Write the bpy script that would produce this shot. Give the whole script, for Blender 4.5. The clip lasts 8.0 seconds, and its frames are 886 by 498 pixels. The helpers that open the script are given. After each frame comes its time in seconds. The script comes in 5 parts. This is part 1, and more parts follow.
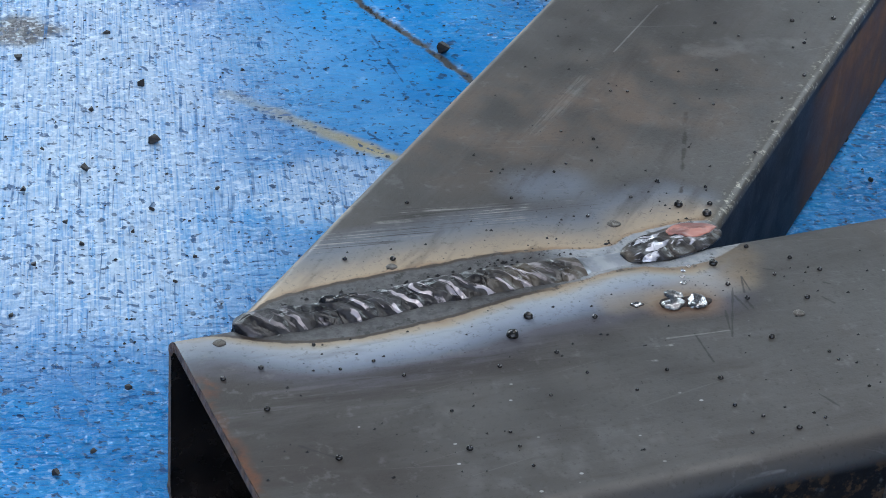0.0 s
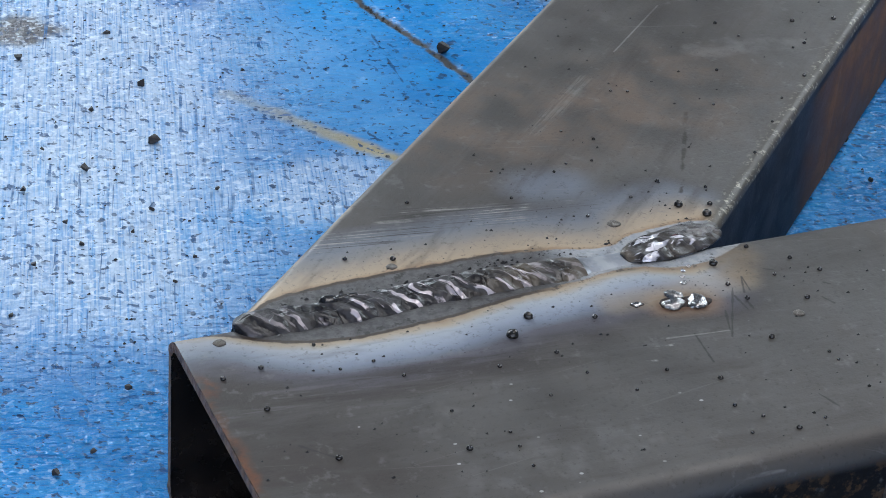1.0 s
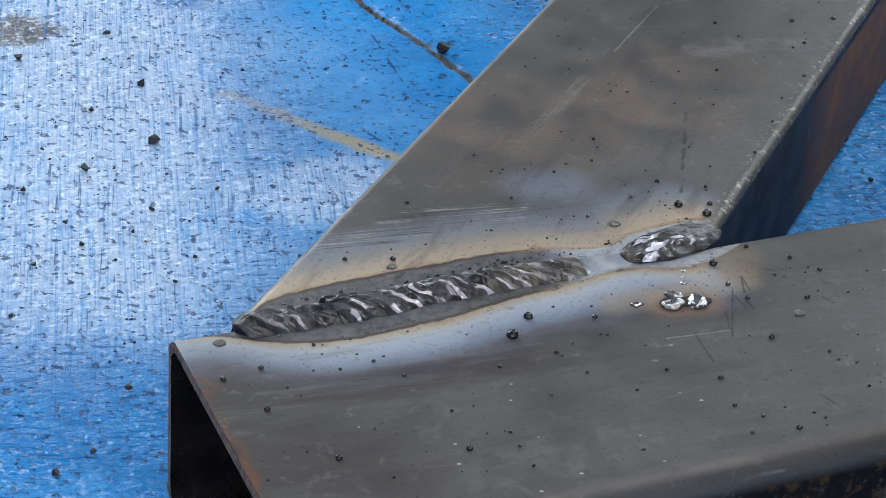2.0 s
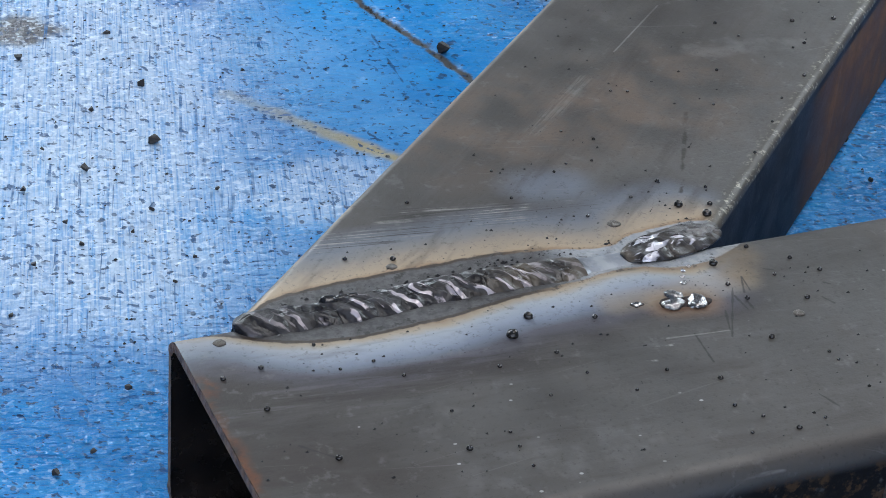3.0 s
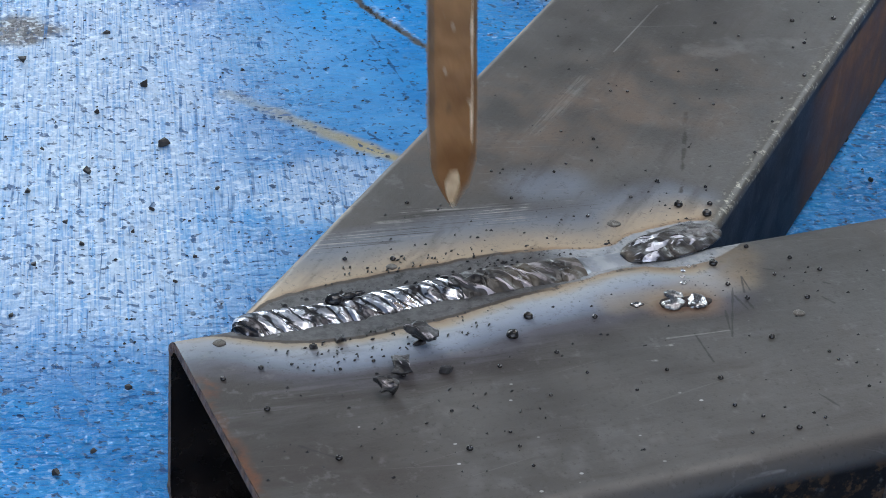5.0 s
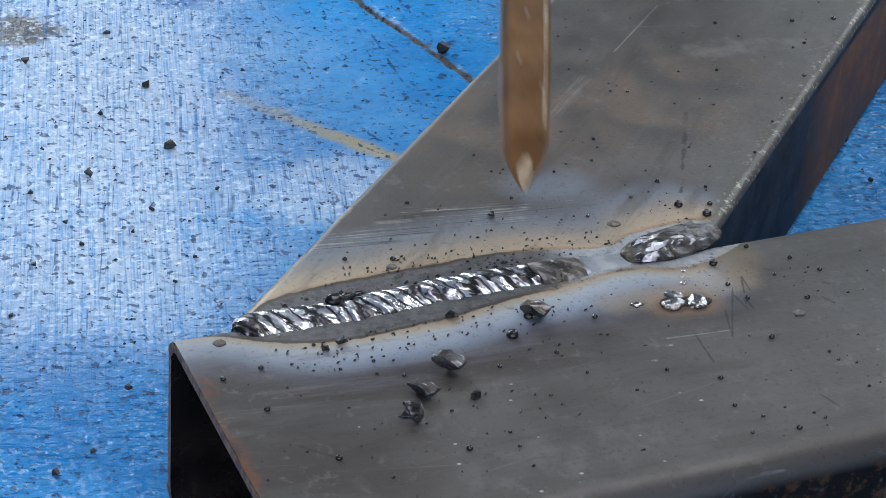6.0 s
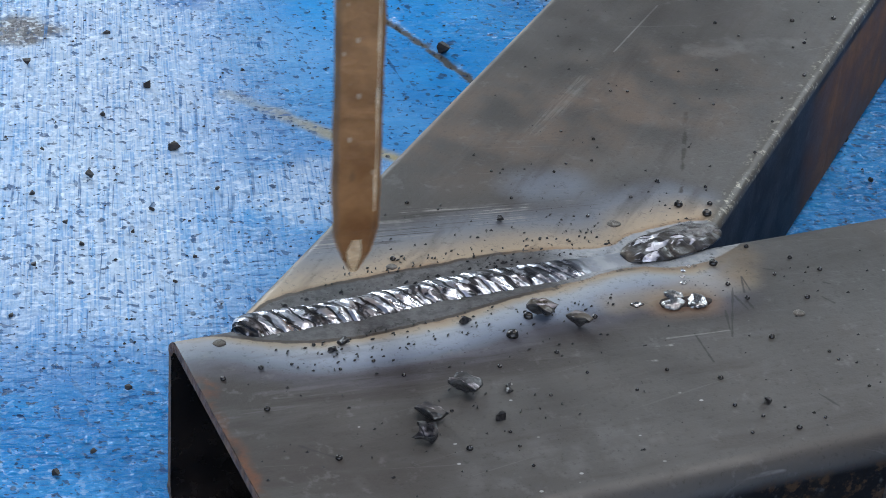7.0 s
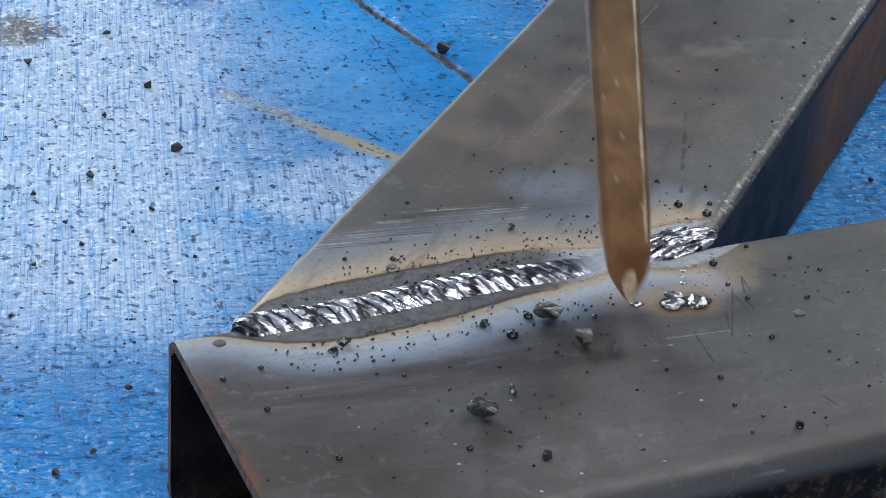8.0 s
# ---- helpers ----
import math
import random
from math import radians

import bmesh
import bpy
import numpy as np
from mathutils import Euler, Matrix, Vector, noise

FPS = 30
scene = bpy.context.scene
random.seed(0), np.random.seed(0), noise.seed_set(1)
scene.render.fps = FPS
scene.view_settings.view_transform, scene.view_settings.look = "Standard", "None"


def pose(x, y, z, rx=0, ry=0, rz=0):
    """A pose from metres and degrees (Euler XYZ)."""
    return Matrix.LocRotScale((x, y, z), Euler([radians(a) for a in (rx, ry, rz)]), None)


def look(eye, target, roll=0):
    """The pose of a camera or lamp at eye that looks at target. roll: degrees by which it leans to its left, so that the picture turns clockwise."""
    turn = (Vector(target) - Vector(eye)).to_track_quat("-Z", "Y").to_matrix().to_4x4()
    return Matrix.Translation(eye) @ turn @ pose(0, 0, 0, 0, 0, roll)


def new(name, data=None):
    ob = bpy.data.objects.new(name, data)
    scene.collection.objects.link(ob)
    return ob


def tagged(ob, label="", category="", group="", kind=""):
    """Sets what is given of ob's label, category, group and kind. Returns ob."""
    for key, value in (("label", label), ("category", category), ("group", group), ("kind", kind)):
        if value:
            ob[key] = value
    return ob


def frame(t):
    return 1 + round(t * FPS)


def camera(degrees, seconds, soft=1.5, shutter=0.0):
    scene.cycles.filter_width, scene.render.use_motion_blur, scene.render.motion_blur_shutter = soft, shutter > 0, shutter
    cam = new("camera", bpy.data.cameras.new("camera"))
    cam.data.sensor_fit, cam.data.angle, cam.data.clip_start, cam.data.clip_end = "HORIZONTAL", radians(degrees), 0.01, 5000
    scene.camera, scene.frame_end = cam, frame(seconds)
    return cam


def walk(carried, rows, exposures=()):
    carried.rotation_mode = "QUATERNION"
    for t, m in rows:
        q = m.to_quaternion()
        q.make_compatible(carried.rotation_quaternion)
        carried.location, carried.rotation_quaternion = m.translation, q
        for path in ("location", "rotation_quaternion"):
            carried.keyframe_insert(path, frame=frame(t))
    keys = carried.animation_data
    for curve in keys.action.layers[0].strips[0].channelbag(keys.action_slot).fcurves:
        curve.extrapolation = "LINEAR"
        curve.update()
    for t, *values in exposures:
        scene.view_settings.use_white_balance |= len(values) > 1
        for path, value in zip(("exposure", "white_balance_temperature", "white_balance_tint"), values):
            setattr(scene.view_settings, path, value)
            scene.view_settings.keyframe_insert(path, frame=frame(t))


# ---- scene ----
MM = 0.001
TOP = 0.034          # height of both tubes' top faces
cam = camera(21.61, 8.0, soft=0.6, shutter=0.3)
EYE = (-0.09013, -0.28997, 0.24265)
TARGET = (0.05121, 0.01045, 0.03395)
walk(cam, [(0.0, look(EYE, TARGET, 4.617)), (8.0, look(EYE, TARGET, 4.617))], exposures=[(0.0, 0.20, 6180, 8), (0.6, 0.27, 6430, 10), (8.0, 0.23, 6430, 10)])

# ---- world and light: an assumed, unseen workshop under a roof, with a wide window high in the far wall and an open front ----
world = bpy.data.worlds.new("world")
scene.world = world
world.use_nodes = True
sky = world.node_tree.nodes.new("ShaderNodeTexSky")
sky.sky_type, sky.sun_disc = "NISHITA", False
sky.sun_elevation, sky.sun_rotation = radians(50), radians(200)
world.node_tree.nodes["Background"].inputs["Strength"].default_value = 0.25
world.node_tree.links.new(sky.outputs["Color"], world.node_tree.nodes["Background"].inputs["Color"])


def area(name, m, sx, sy, watts, colour):
    data = bpy.data.lights.new(name, "AREA")
    data.shape, data.size, data.size_y, data.energy, data.color = "RECTANGLE", sx, sy, watts, colour
    ob = new(name, data)
    ob.matrix_world = m
    return ob


SHED = Matrix.Rotation(radians(-25.2), 4, "Z")       # the shed stands square to the view
WINDOW = (-2.5, -0.62, 0.75, 1.72)                    # x from, x to, z from, z to in the far wall
FAR = 2.6
area("window_daylight", SHED @ look(((WINDOW[0] + WINDOW[1]) / 2, FAR - 0.02, (WINDOW[2] + WINDOW[3]) / 2), ((WINDOW[0] + WINDOW[1]) / 2, 0, (WINDOW[2] + WINDOW[3]) / 2)),
     WINDOW[1] - WINDOW[0], WINDOW[3] - WINDOW[2], 72, (0.84, 0.94, 1.0))
EAST_WINDOW = (0.95, 2.3, 0.75, 1.72)
area("window_daylight", SHED @ look(((EAST_WINDOW[0] + EAST_WINDOW[1]) / 2, FAR - 0.02, 1.235), ((EAST_WINDOW[0] + EAST_WINDOW[1]) / 2, 0, 1.235)), EAST_WINDOW[1] - EAST_WINDOW[0], 0.97, 36, (0.84, 0.94, 1.0))
# overhead fill lamp added to brighten the work, in an invented ceiling opening
FILL_OPENING = (0.1, 1.7, -0.1, 1.5)                     # x from, x to, y from, y to in the ceiling
area("overhead_fill", SHED @ look((0.9, 0.7, 2.99), (0.9, 0.7, 0)), 1.6, 1.6, 50, (1.0, 0.97, 0.94))


# ---- materials ----
class Nodes:
    """Short hand for a node material."""

    def __init__(self, name, **given):
        self.m = bpy.data.materials.new(name)
        self.m.use_nodes = True
        self.t = self.m.node_tree
        self.b = self.t.nodes["Principled BSDF"]
        for key, value in given.items():
            self.put(key.replace("_", " "), value)
        self.pos = self.node("ShaderNodeNewGeometry").outputs["Position"]

    def node(self, kind, **attrs):
        n = self.t.nodes.new(kind)
        for key, value in attrs.items():
            setattr(n, key, value)
        return n

    def wire(self, value, socket):
        if isinstance(value, bpy.types.NodeSocket):
            self.t.links.new(value, socket)
        elif isinstance(value, tuple) and socket.type == "RGBA":
            socket.default_value = (*value[:3], 1)
        else:
            socket.default_value = value

    def put(self, key, value):
        self.wire(value, self.b.inputs[key])

    def math(self, op, a, b=0.0, c=0.0, clamp=False):
        n = self.node("ShaderNodeMath", operation=op, use_clamp=clamp)
        for i, v in enumerate((a, b, c)):
            self.wire(v, n.inputs[i])
        return n.outputs[0]

    def vec(self, op, a, b=(0, 0, 0)):
        n = self.node("ShaderNodeVectorMath", operation=op)
        self.wire(a, n.inputs[0])
        self.wire(b, n.inputs[1])
        return n.outputs["Value"] if op in ("LENGTH", "DOT_PRODUCT") else n.outputs["Vector"]

    def object_space(self):
        return self.node("ShaderNodeTexCoord").outputs["Object"]

    def turned(self, v, scale, turn=0.0):
        """Coordinates turned about z by so many degrees, then stretched."""
        n = self.node("ShaderNodeVectorRotate", rotation_type="Z_AXIS")
        self.wire(v, n.inputs["Vector"])
        n.inputs["Angle"].default_value = radians(turn)
        return self.vec("MULTIPLY", n.outputs["Vector"], scale)

    def noise(self, v, scale, detail=4.0, rough=0.55, distort=0.0):
        n = self.node("ShaderNodeTexNoise")
        self.wire(v, n.inputs["Vector"])
        for key, value in (("Scale", scale), ("Detail", detail), ("Roughness", rough), ("Distortion", distort)):
            n.inputs[key].default_value = value
        return n.outputs["Fac"]

    def cells(self, v, scale, feature="F1"):
        n = self.node("ShaderNodeTexVoronoi", feature=feature)
        self.wire(v, n.inputs["Vector"])
        n.inputs["Scale"].default_value = scale
        return n.outputs["Distance"]

    def bands(self, v, scale, distort, detail_scale):
        n = self.node("ShaderNodeTexWave", wave_type="BANDS", bands_direction="X")
        self.wire(v, n.inputs["Vector"])
        for key, value in (("Scale", scale), ("Distortion", distort), ("Detail", 2.0), ("Detail Scale", detail_scale)):
            n.inputs[key].default_value = value
        return n.outputs["Fac"]

    def step(self, v, a, b, x=0.0, y=1.0):
        n = self.node("ShaderNodeMapRange", interpolation_type="SMOOTHSTEP")
        for i, q in enumerate((v, a, b, x, y)):
            self.wire(q, n.inputs[i])
        return n.outputs[0]

    def mix(self, f, a, b):
        n = self.node("ShaderNodeMix", data_type="RGBA")
        self.wire(f, n.inputs[0])
        self.wire(a, n.inputs[6])
        self.wire(b, n.inputs[7])
        return n.outputs[2]

    def ramp(self, f, stops):
        n = self.node("ShaderNodeValToRGB")
        self.wire(f, n.inputs[0])
        while len(n.color_ramp.elements) < len(stops):
            n.color_ramp.elements.new(0.5)
        for e, (at, colour) in zip(n.color_ramp.elements, stops):
            e.position, e.color = at, (*colour, 1)
        return n.outputs[0]

    def bump(self, height, strength, distance, under=None):
        n = self.node("ShaderNodeBump")
        n.inputs["Strength"].default_value, n.inputs["Distance"].default_value = strength, distance
        self.wire(height, n.inputs["Height"])
        if under is not None:
            self.wire(under, n.inputs["Normal"])
        return n.outputs["Normal"]

    def profile(self, x, points):
        """A smooth profile y(x) through the points (mm); x and the answer in metres."""
        n = self.node("ShaderNodeFloatCurve")
        c = n.mapping.curves[0]
        spots = [((px + 10) / 140, (py + 20) / 40) for px, py in points]
        c.points[0].location, c.points[1].location = (0.0, spots[0][1]), (1.0, spots[-1][1])
        for q in spots:
            c.points.new(*q)
        n.mapping.update()
        self.wire(self.math("DIVIDE", self.math("ADD", x, 0.010), 0.140), n.inputs["Value"])
        return self.math("MULTIPLY", self.math("SUBTRACT", n.outputs[0], 0.5), 0.040)

    def segment(self, v, a, b):
        """Distance on the plan from the stroke a-b, in metres."""
        flat = self.vec("MULTIPLY", v, (1, 1, 0))
        pa = self.vec("SUBTRACT", flat, (a[0], a[1], 0))
        ba = (b[0] - a[0], b[1] - a[1], 0)
        h = self.math("DIVIDE", self.vec("DOT_PRODUCT", pa, ba), ba[0] ** 2 + ba[1] ** 2, clamp=True)
        on = self.node("ShaderNodeVectorMath", operation="SCALE")
        on.inputs[0].default_value = ba
        self.wire(h, on.inputs["Scale"])
        return self.vec("LENGTH", self.vec("SUBTRACT", pa, on.outputs["Vector"]))


def floor_paint():
    n = Nodes("blue_floor_paint")
    p = n.pos
    broad = n.noise(p, 14, 3)
    mid = n.noise(p, 75, 4)
    fine = n.noise(n.turned(p, (0.8, 1.7, 1), 20), 420, 2, 0.5)
    combed = n.noise(n.turned(p, (1700, 30, 1), 15), 1, 4, 0.7)
    combed_fan = n.noise(n.turned(p, (750, 30, 1), 22), 1, 3, 0.7)
    ridge = n.noise(n.turned(p, (170, 640, 1), 13), 1, 3, 0.6, 0.6)
    # paint: deep blue, thinner and paler where it was scraped
    blue = n.mix(n.step(broad, 0.35, 0.65), (0.006, 0.162, 0.44), (0.016, 0.235, 0.57))
    blue = n.mix(n.step(mid, 0.45, 0.75, 0, 0.35), blue, (0.03, 0.33, 0.70))
    # a paler patch of blue beyond the yellowed line
    paler_patch = n.math("ADD", n.segment(p, (0.080, 0.112), (0.074, 0.150)), n.math("MULTIPLY", n.math("SUBTRACT", n.noise(p, 45, 3), 0.5), 0.03))
    blue = n.mix(n.step(paler_patch, 0.004, 0.026, 0.35, 0), blue, (0.15, 0.39, 0.66))
    sway = n.math("MULTIPLY", n.math("SUBTRACT", n.noise(p, 38, 3), 0.5), 0.035)
    zone = n.step(n.math("ADD", n.segment(p, (0.010, 0.080), (0.040, 0.195)), sway), 0.008, 0.056, 1, 0)
    zone = n.math("MAXIMUM", zone, n.step(n.math("ADD", n.segment(p, (0.034, 0.093), (0.068, 0.082)), sway), 0.004, 0.022, 0.8, 0))
    scraped = n.math("MULTIPLY", zone, n.step(n.math("ADD", n.math("MULTIPLY", combed, 0.8), n.math("MULTIPLY", n.noise(p, 200, 4, 0.65), 0.2)), 0.38, 0.55, 0.35, 1))
    far_slab = n.step(n.segment(p, (0.140, 0.190), (0.170, 0.165)), 0.022, 0.034, 1, 0)
    pale = n.math("MAXIMUM", n.math("MULTIPLY", scraped, 0.74), n.math("MULTIPLY", far_slab, n.step(mid, 0.35, 0.7, 0.1, 0.6)))
    colour = n.mix(pale, blue, (0.51, 0.60, 0.69))
    # yellowed line and stains
    x_along = n.vec("DOT_PRODUCT", p, (1, 0, 0))
    seam = n.math("ADD", n.segment(p, (0.0535, 0.1315), (0.0797, 0.0935)), n.math("MULTIPLY", n.math("SUBTRACT", mid, 0.5), 0.006))
    colour = n.mix(n.math("MULTIPLY", n.step(seam, 0.0006, 0.0034, 0.9, 0), n.step(x_along, 0.050, 0.078, 0.35, 0.95)), colour, (0.36, 0.285, 0.105))
    stain = n.math("MULTIPLY", n.step(n.noise(p, 46, 3), 0.70, 0.80), n.step(n.noise(p, 210, 3), 0.4, 0.6))
    colour = n.mix(n.math("MULTIPLY", stain, 0.4), colour, (0.25, 0.24, 0.17))
    patch = n.math("ADD", n.segment(p, (0.004, 0.176), (0.020, 0.172)), n.math("MULTIPLY", n.math("SUBTRACT", mid, 0.5), 0.012))
    deep = n.math("ADD", n.segment(p, (0.0530, 0.1775), (0.0600, 0.1760)), n.math("MULTIPLY", n.math("SUBTRACT", mid, 0.5), 0.008))
    colour = n.mix(n.step(deep, 0.001, 0.0045, 0.7, 0), colour, (0.05, 0.17, 0.42))
    colour = n.mix(n.step(patch, 0.0045, 0.0085, 0.9, 0), colour, (0.060, 0.050, 0.042))
    specks = n.step(n.cells(n.turned(p, (1, 0.75, 1), 10), 300), 0.12, 0.20, 1, 0)
    specks = n.math("MULTIPLY", specks, n.step(n.noise(p, 60, 3), 0.45, 0.62))
    colour = n.mix(n.math("MULTIPLY", specks, 0.8), colour, (0.012, 0.03, 0.07))
    split = n.math("MINIMUM", n.segment(p, (0.094, 0.181), (0.1044, 0.1393)), n.segment(p, (0.1044, 0.1393), (0.111, 0.108)))
    split = n.math("ADD", split, n.math("MULTIPLY", n.math("SUBTRACT", n.noise(p, 330, 3), 0.5), 0.003))
    crack = n.step(split, 0.0003, 0.0015, 1, 0)
    coarse = n.step(n.math("ADD", n.segment(p, (0.098, 0.165), (0.094, 0.108)), sway), 0.014, 0.036, 0.25, 1)
    # pale flecks: undercoat in scraped paint plus painted relief highlights; dark pits everywhere
    chip = n.noise(n.turned(p, (1, 1.3, 1), 8), 640, 2, 0.5)
    fleck_zone = n.math("MAXIMUM", n.step(n.noise(p, 30, 3), 0.4, 0.7, 0.1, 0.6), zone)
    colour = n.mix(n.math("MULTIPLY", n.step(chip, 0.57, 0.64), n.math("MULTIPLY", n.math("MULTIPLY", fleck_zone, coarse), 0.6)), colour, (0.62, 0.72, 0.82))
    pit = n.noise(n.turned(p, (1, 0.62, 1), -12), 640, 2, 0.5)
    colour = n.mix(n.math("MULTIPLY", n.step(pit, 0.345, 0.38, 0.9, 0), n.step(n.noise(p, 90, 2), 0.35, 0.6, 0.35, 1)), colour, (0.010, 0.055, 0.15))
    tick = n.noise(n.turned(p, (430, 620, 1), 14), 1, 2.0, 0.55)
    colour = n.mix(crack, colour, (0.055, 0.058, 0.060))
    hairline = n.math("ADD", n.segment(p, (0.0945, 0.152), (0.0925, 0.126)), n.math("MULTIPLY", n.math("SUBTRACT", n.noise(p, 160, 2), 0.5), 0.0016))
    colour = n.mix(n.step(hairline, 0.00004, 0.00024, 0.7, 0), colour, (0.004, 0.03, 0.10))
    colour = n.mix(n.step(tick, 0.335, 0.37, 0.9, 0), colour, (0.008, 0.035, 0.09))
    # relief shading: the ridges' troughs are darkened in the colour
    trough_shade = n.math("MULTIPLY", n.step(ridge, 0.40, 0.33), n.math("MULTIPLY", coarse, n.step(zone, 0.3, 0.9, 0.75, 0.15)))
    colour = n.mix(trough_shade, colour, (0.008, 0.085, 0.26))
    score = n.noise(n.turned(p, (900, 26, 1), 17), 1, 2, 0.5)
    colour = n.mix(n.math("MULTIPLY", n.step(score, 0.37, 0.32), n.math("MULTIPLY", zone, n.step(n.noise(p, 120, 3), 0.42, 0.55))), colour, (0.03, 0.11, 0.26))
    n.put("Base Color", colour)
    n.put("Roughness", n.math("ADD", n.step(mid, 0.3, 0.7, 0.25, 0.36), n.math("MAXIMUM", n.math("MULTIPLY", pale, 0.06), n.math("MULTIPLY", crack, 0.5))))
    n.put("Specular IOR Level", 0.22)
    relief = n.bump(n.math("MULTIPLY", fine, coarse), 0.7, 0.0009)
    relief = n.bump(n.math("MULTIPLY", ridge, n.math("MULTIPLY", coarse, n.step(zone, 0.2, 0.9, 1, 0.12))), 1.0, 0.0015, relief)
    relief = n.bump(n.math("MULTIPLY", pit, coarse), 0.8, 0.0008, relief)
    relief = n.bump(n.math("MULTIPLY", combed, coarse), 0.30, 0.0004, relief)
    relief = n.bump(n.math("MULTIPLY", combed_fan, coarse), 0.25, 0.0003, relief)
    n.put("Normal", relief)
    return n.m


def tube_steel(name, brace):
    """Cold-rolled tube, grey oxide skin, with temper colours along the weld and a little rust."""
    n = Nodes(name, Metallic=0.28)
    p = n.pos
    broad = n.noise(p, 22, 4)
    mid = n.noise(p, 90, 5, 0.6)
    grain = n.noise(n.turned(p, (60, 1500, 300), -43 if brace else 0), 1, 3, 0.6)
    colour = n.mix(n.step(broad, 0.3, 0.7), (0.054, 0.048, 0.043), (0.084, 0.079, 0.074))
    colour = n.mix(n.step(mid, 0.5, 0.75, 0, 0.22), colour, (0.075, 0.058, 0.047))
    colour = n.mix(n.step(n.noise(p, 55, 4), 0.62, 0.72, 0, 0.35), colour, (0.19, 0.18, 0.175))
    # temper colours outside the burnt margin of the weld, whose edge follows a profile
    x, y = n.vec("DOT_PRODUCT", p, (1, 0, 0)), n.vec("DOT_PRODUCT", p, (0, 1, 0))
    wobble = n.math("MULTIPLY", n.math("SUBTRACT", n.noise(p, 60, 3), 0.5), 0.004)
    ragged = n.math("MULTIPLY", n.math("SUBTRACT", n.noise(p, 420, 3), 0.5), 0.0011)
    if brace:
        d = n.math("SUBTRACT", y, n.profile(x, [(8, -2), (16.4, 3.0), (19.5, 4.3), (25.8, 5.2), (38.8, 5.9), (50, 6.3), (57, 6.4), (63.9, 6.0), (69.3, 5.2), (78.6, 3.4), (83.2, 5.4), (89.2, 6.6), (98, 6.6), (101, 5.0), (110, 0)]))
    else:
        d = n.math("SUBTRACT", n.profile(x, [(4, -1.5), (7.7, -3.2), (10.6, -4.9), (17.8, -8.3), (24.3, -9.6), (30.8, -10.0), (36.7, -9.5), (43.5, -9.0), (48.9, -8.1), (54.5, -7.1), (59.1, -6.4), (65.2, -6.2), (70.3, -5.6), (75, -4.6), (80, -4.6), (88.6, -6.9), (93.4, -6.4), (100.2, -3.8), (106, 0)]), y)
    edge_d = n.math("ADD", d, ragged)
    d = n.math("ADD", n.math("ADD", d, wobble), ragged)
    # scale: share of the dark side colour, which carries shade as well as oxide
    scale = 0.0
    dusty = n.step(n.noise(p, 500, 4, 0.7), 0.35, 0.65)
    margin = n.mix(dusty, (0.056, 0.053, 0.053), (0.108, 0.104, 0.104))
    plate = n.mix(dusty, (0.25, 0.265, 0.285), (0.34, 0.345, 0.35))
    margin = n.mix(n.step(x, 0.064, 0.074), margin, plate)
    brown = (0.020, 0.012, 0.009)
    if brace:
        stops = [(0.0, (0.30, 0.20, 0.12)), (0.06, (0.37, 0.285, 0.195)), (0.20, (0.30, 0.245, 0.185)), (0.34, (0.205, 0.19, 0.175)), (0.50, (0.145, 0.155, 0.178)),
                 (0.66, (0.100, 0.106, 0.122)), (0.85, (0.066, 0.060, 0.056)), (1.0, (0.062, 0.056, 0.050))]
    else:
        stops = [(0.0, (0.28, 0.20, 0.13)), (0.05, (0.36, 0.30, 0.22)), (0.13, (0.345, 0.365, 0.395)), (0.26, (0.265, 0.30, 0.36)), (0.38, (0.165, 0.188, 0.240)),
                 (0.50, (0.085, 0.082, 0.100)), (0.72, (0.048, 0.040, 0.040)), (1.0, (0.060, 0.051, 0.046))]
    tint = n.ramp(n.math("DIVIDE", d, 0.0185 if brace else 0.0200), stops)
    reach = n.step(x, 0.098, 0.112, 1, 0) if brace else n.step(n.math("ADD", x, n.math("MULTIPLY", wobble, 2.0)), 0.088, 0.100, 1, 0)
    colour = n.mix(n.math("MULTIPLY", n.step(d, 0.012, 0.0195, 0.95, 0), reach), colour, tint)
    colour = n.mix(n.math("MULTIPLY", n.step(edge_d, 0.0001, 0.0005, 1, 0), n.step(x, 0.058, 0.070, 0.9, 0.0)), colour, brown)
    colour = n.mix(n.step(edge_d, -0.0007, -0.0002, 1, 0), colour, margin)
    crumbs = n.math("MULTIPLY", n.step(edge_d, 0.0, 0.0006, 0.7, 0), n.step(n.noise(p, 520, 4, 0.7), 0.36, 0.44, 1, 0))
    colour = n.mix(crumbs, colour, (0.016, 0.014, 0.013))
    if brace:
        # grinder marks beside the weld, a chalky drag mark along the tube
        marks = n.noise(n.turned(p, (34, 1500, 1), 8), 1, 4, 0.65)
        for q, r, wide in (((0.0330, 0.0180), (0.0500, 0.0172), 0.0020), ((0.0455, 0.0200), (0.0812, 0.0160), 0.0026), ((0.0500, 0.0225), (0.0700, 0.0190), 0.0014), ((0.0307, 0.0160), (0.0452, 0.0160), 0.0012)):
            strip = n.step(n.math("ADD", n.segment(p, q, r), n.math("MULTIPLY", n.math("SUBTRACT", mid, 0.5), 0.003)), wide * 0.5, wide * 1.6, 1, 0)
            colour = n.mix(n.math("MULTIPLY", strip, n.math("MULTIPLY", n.step(marks, 0.52, 0.62, 0, 0.8), n.step(n.noise(p, 130, 3), 0.40, 0.58))), colour, (0.27, 0.255, 0.235))
            colour = n.mix(n.math("MULTIPLY", strip, n.step(marks, 0.45, 0.36, 0, 0.7)), colour, (0.024, 0.020, 0.018))
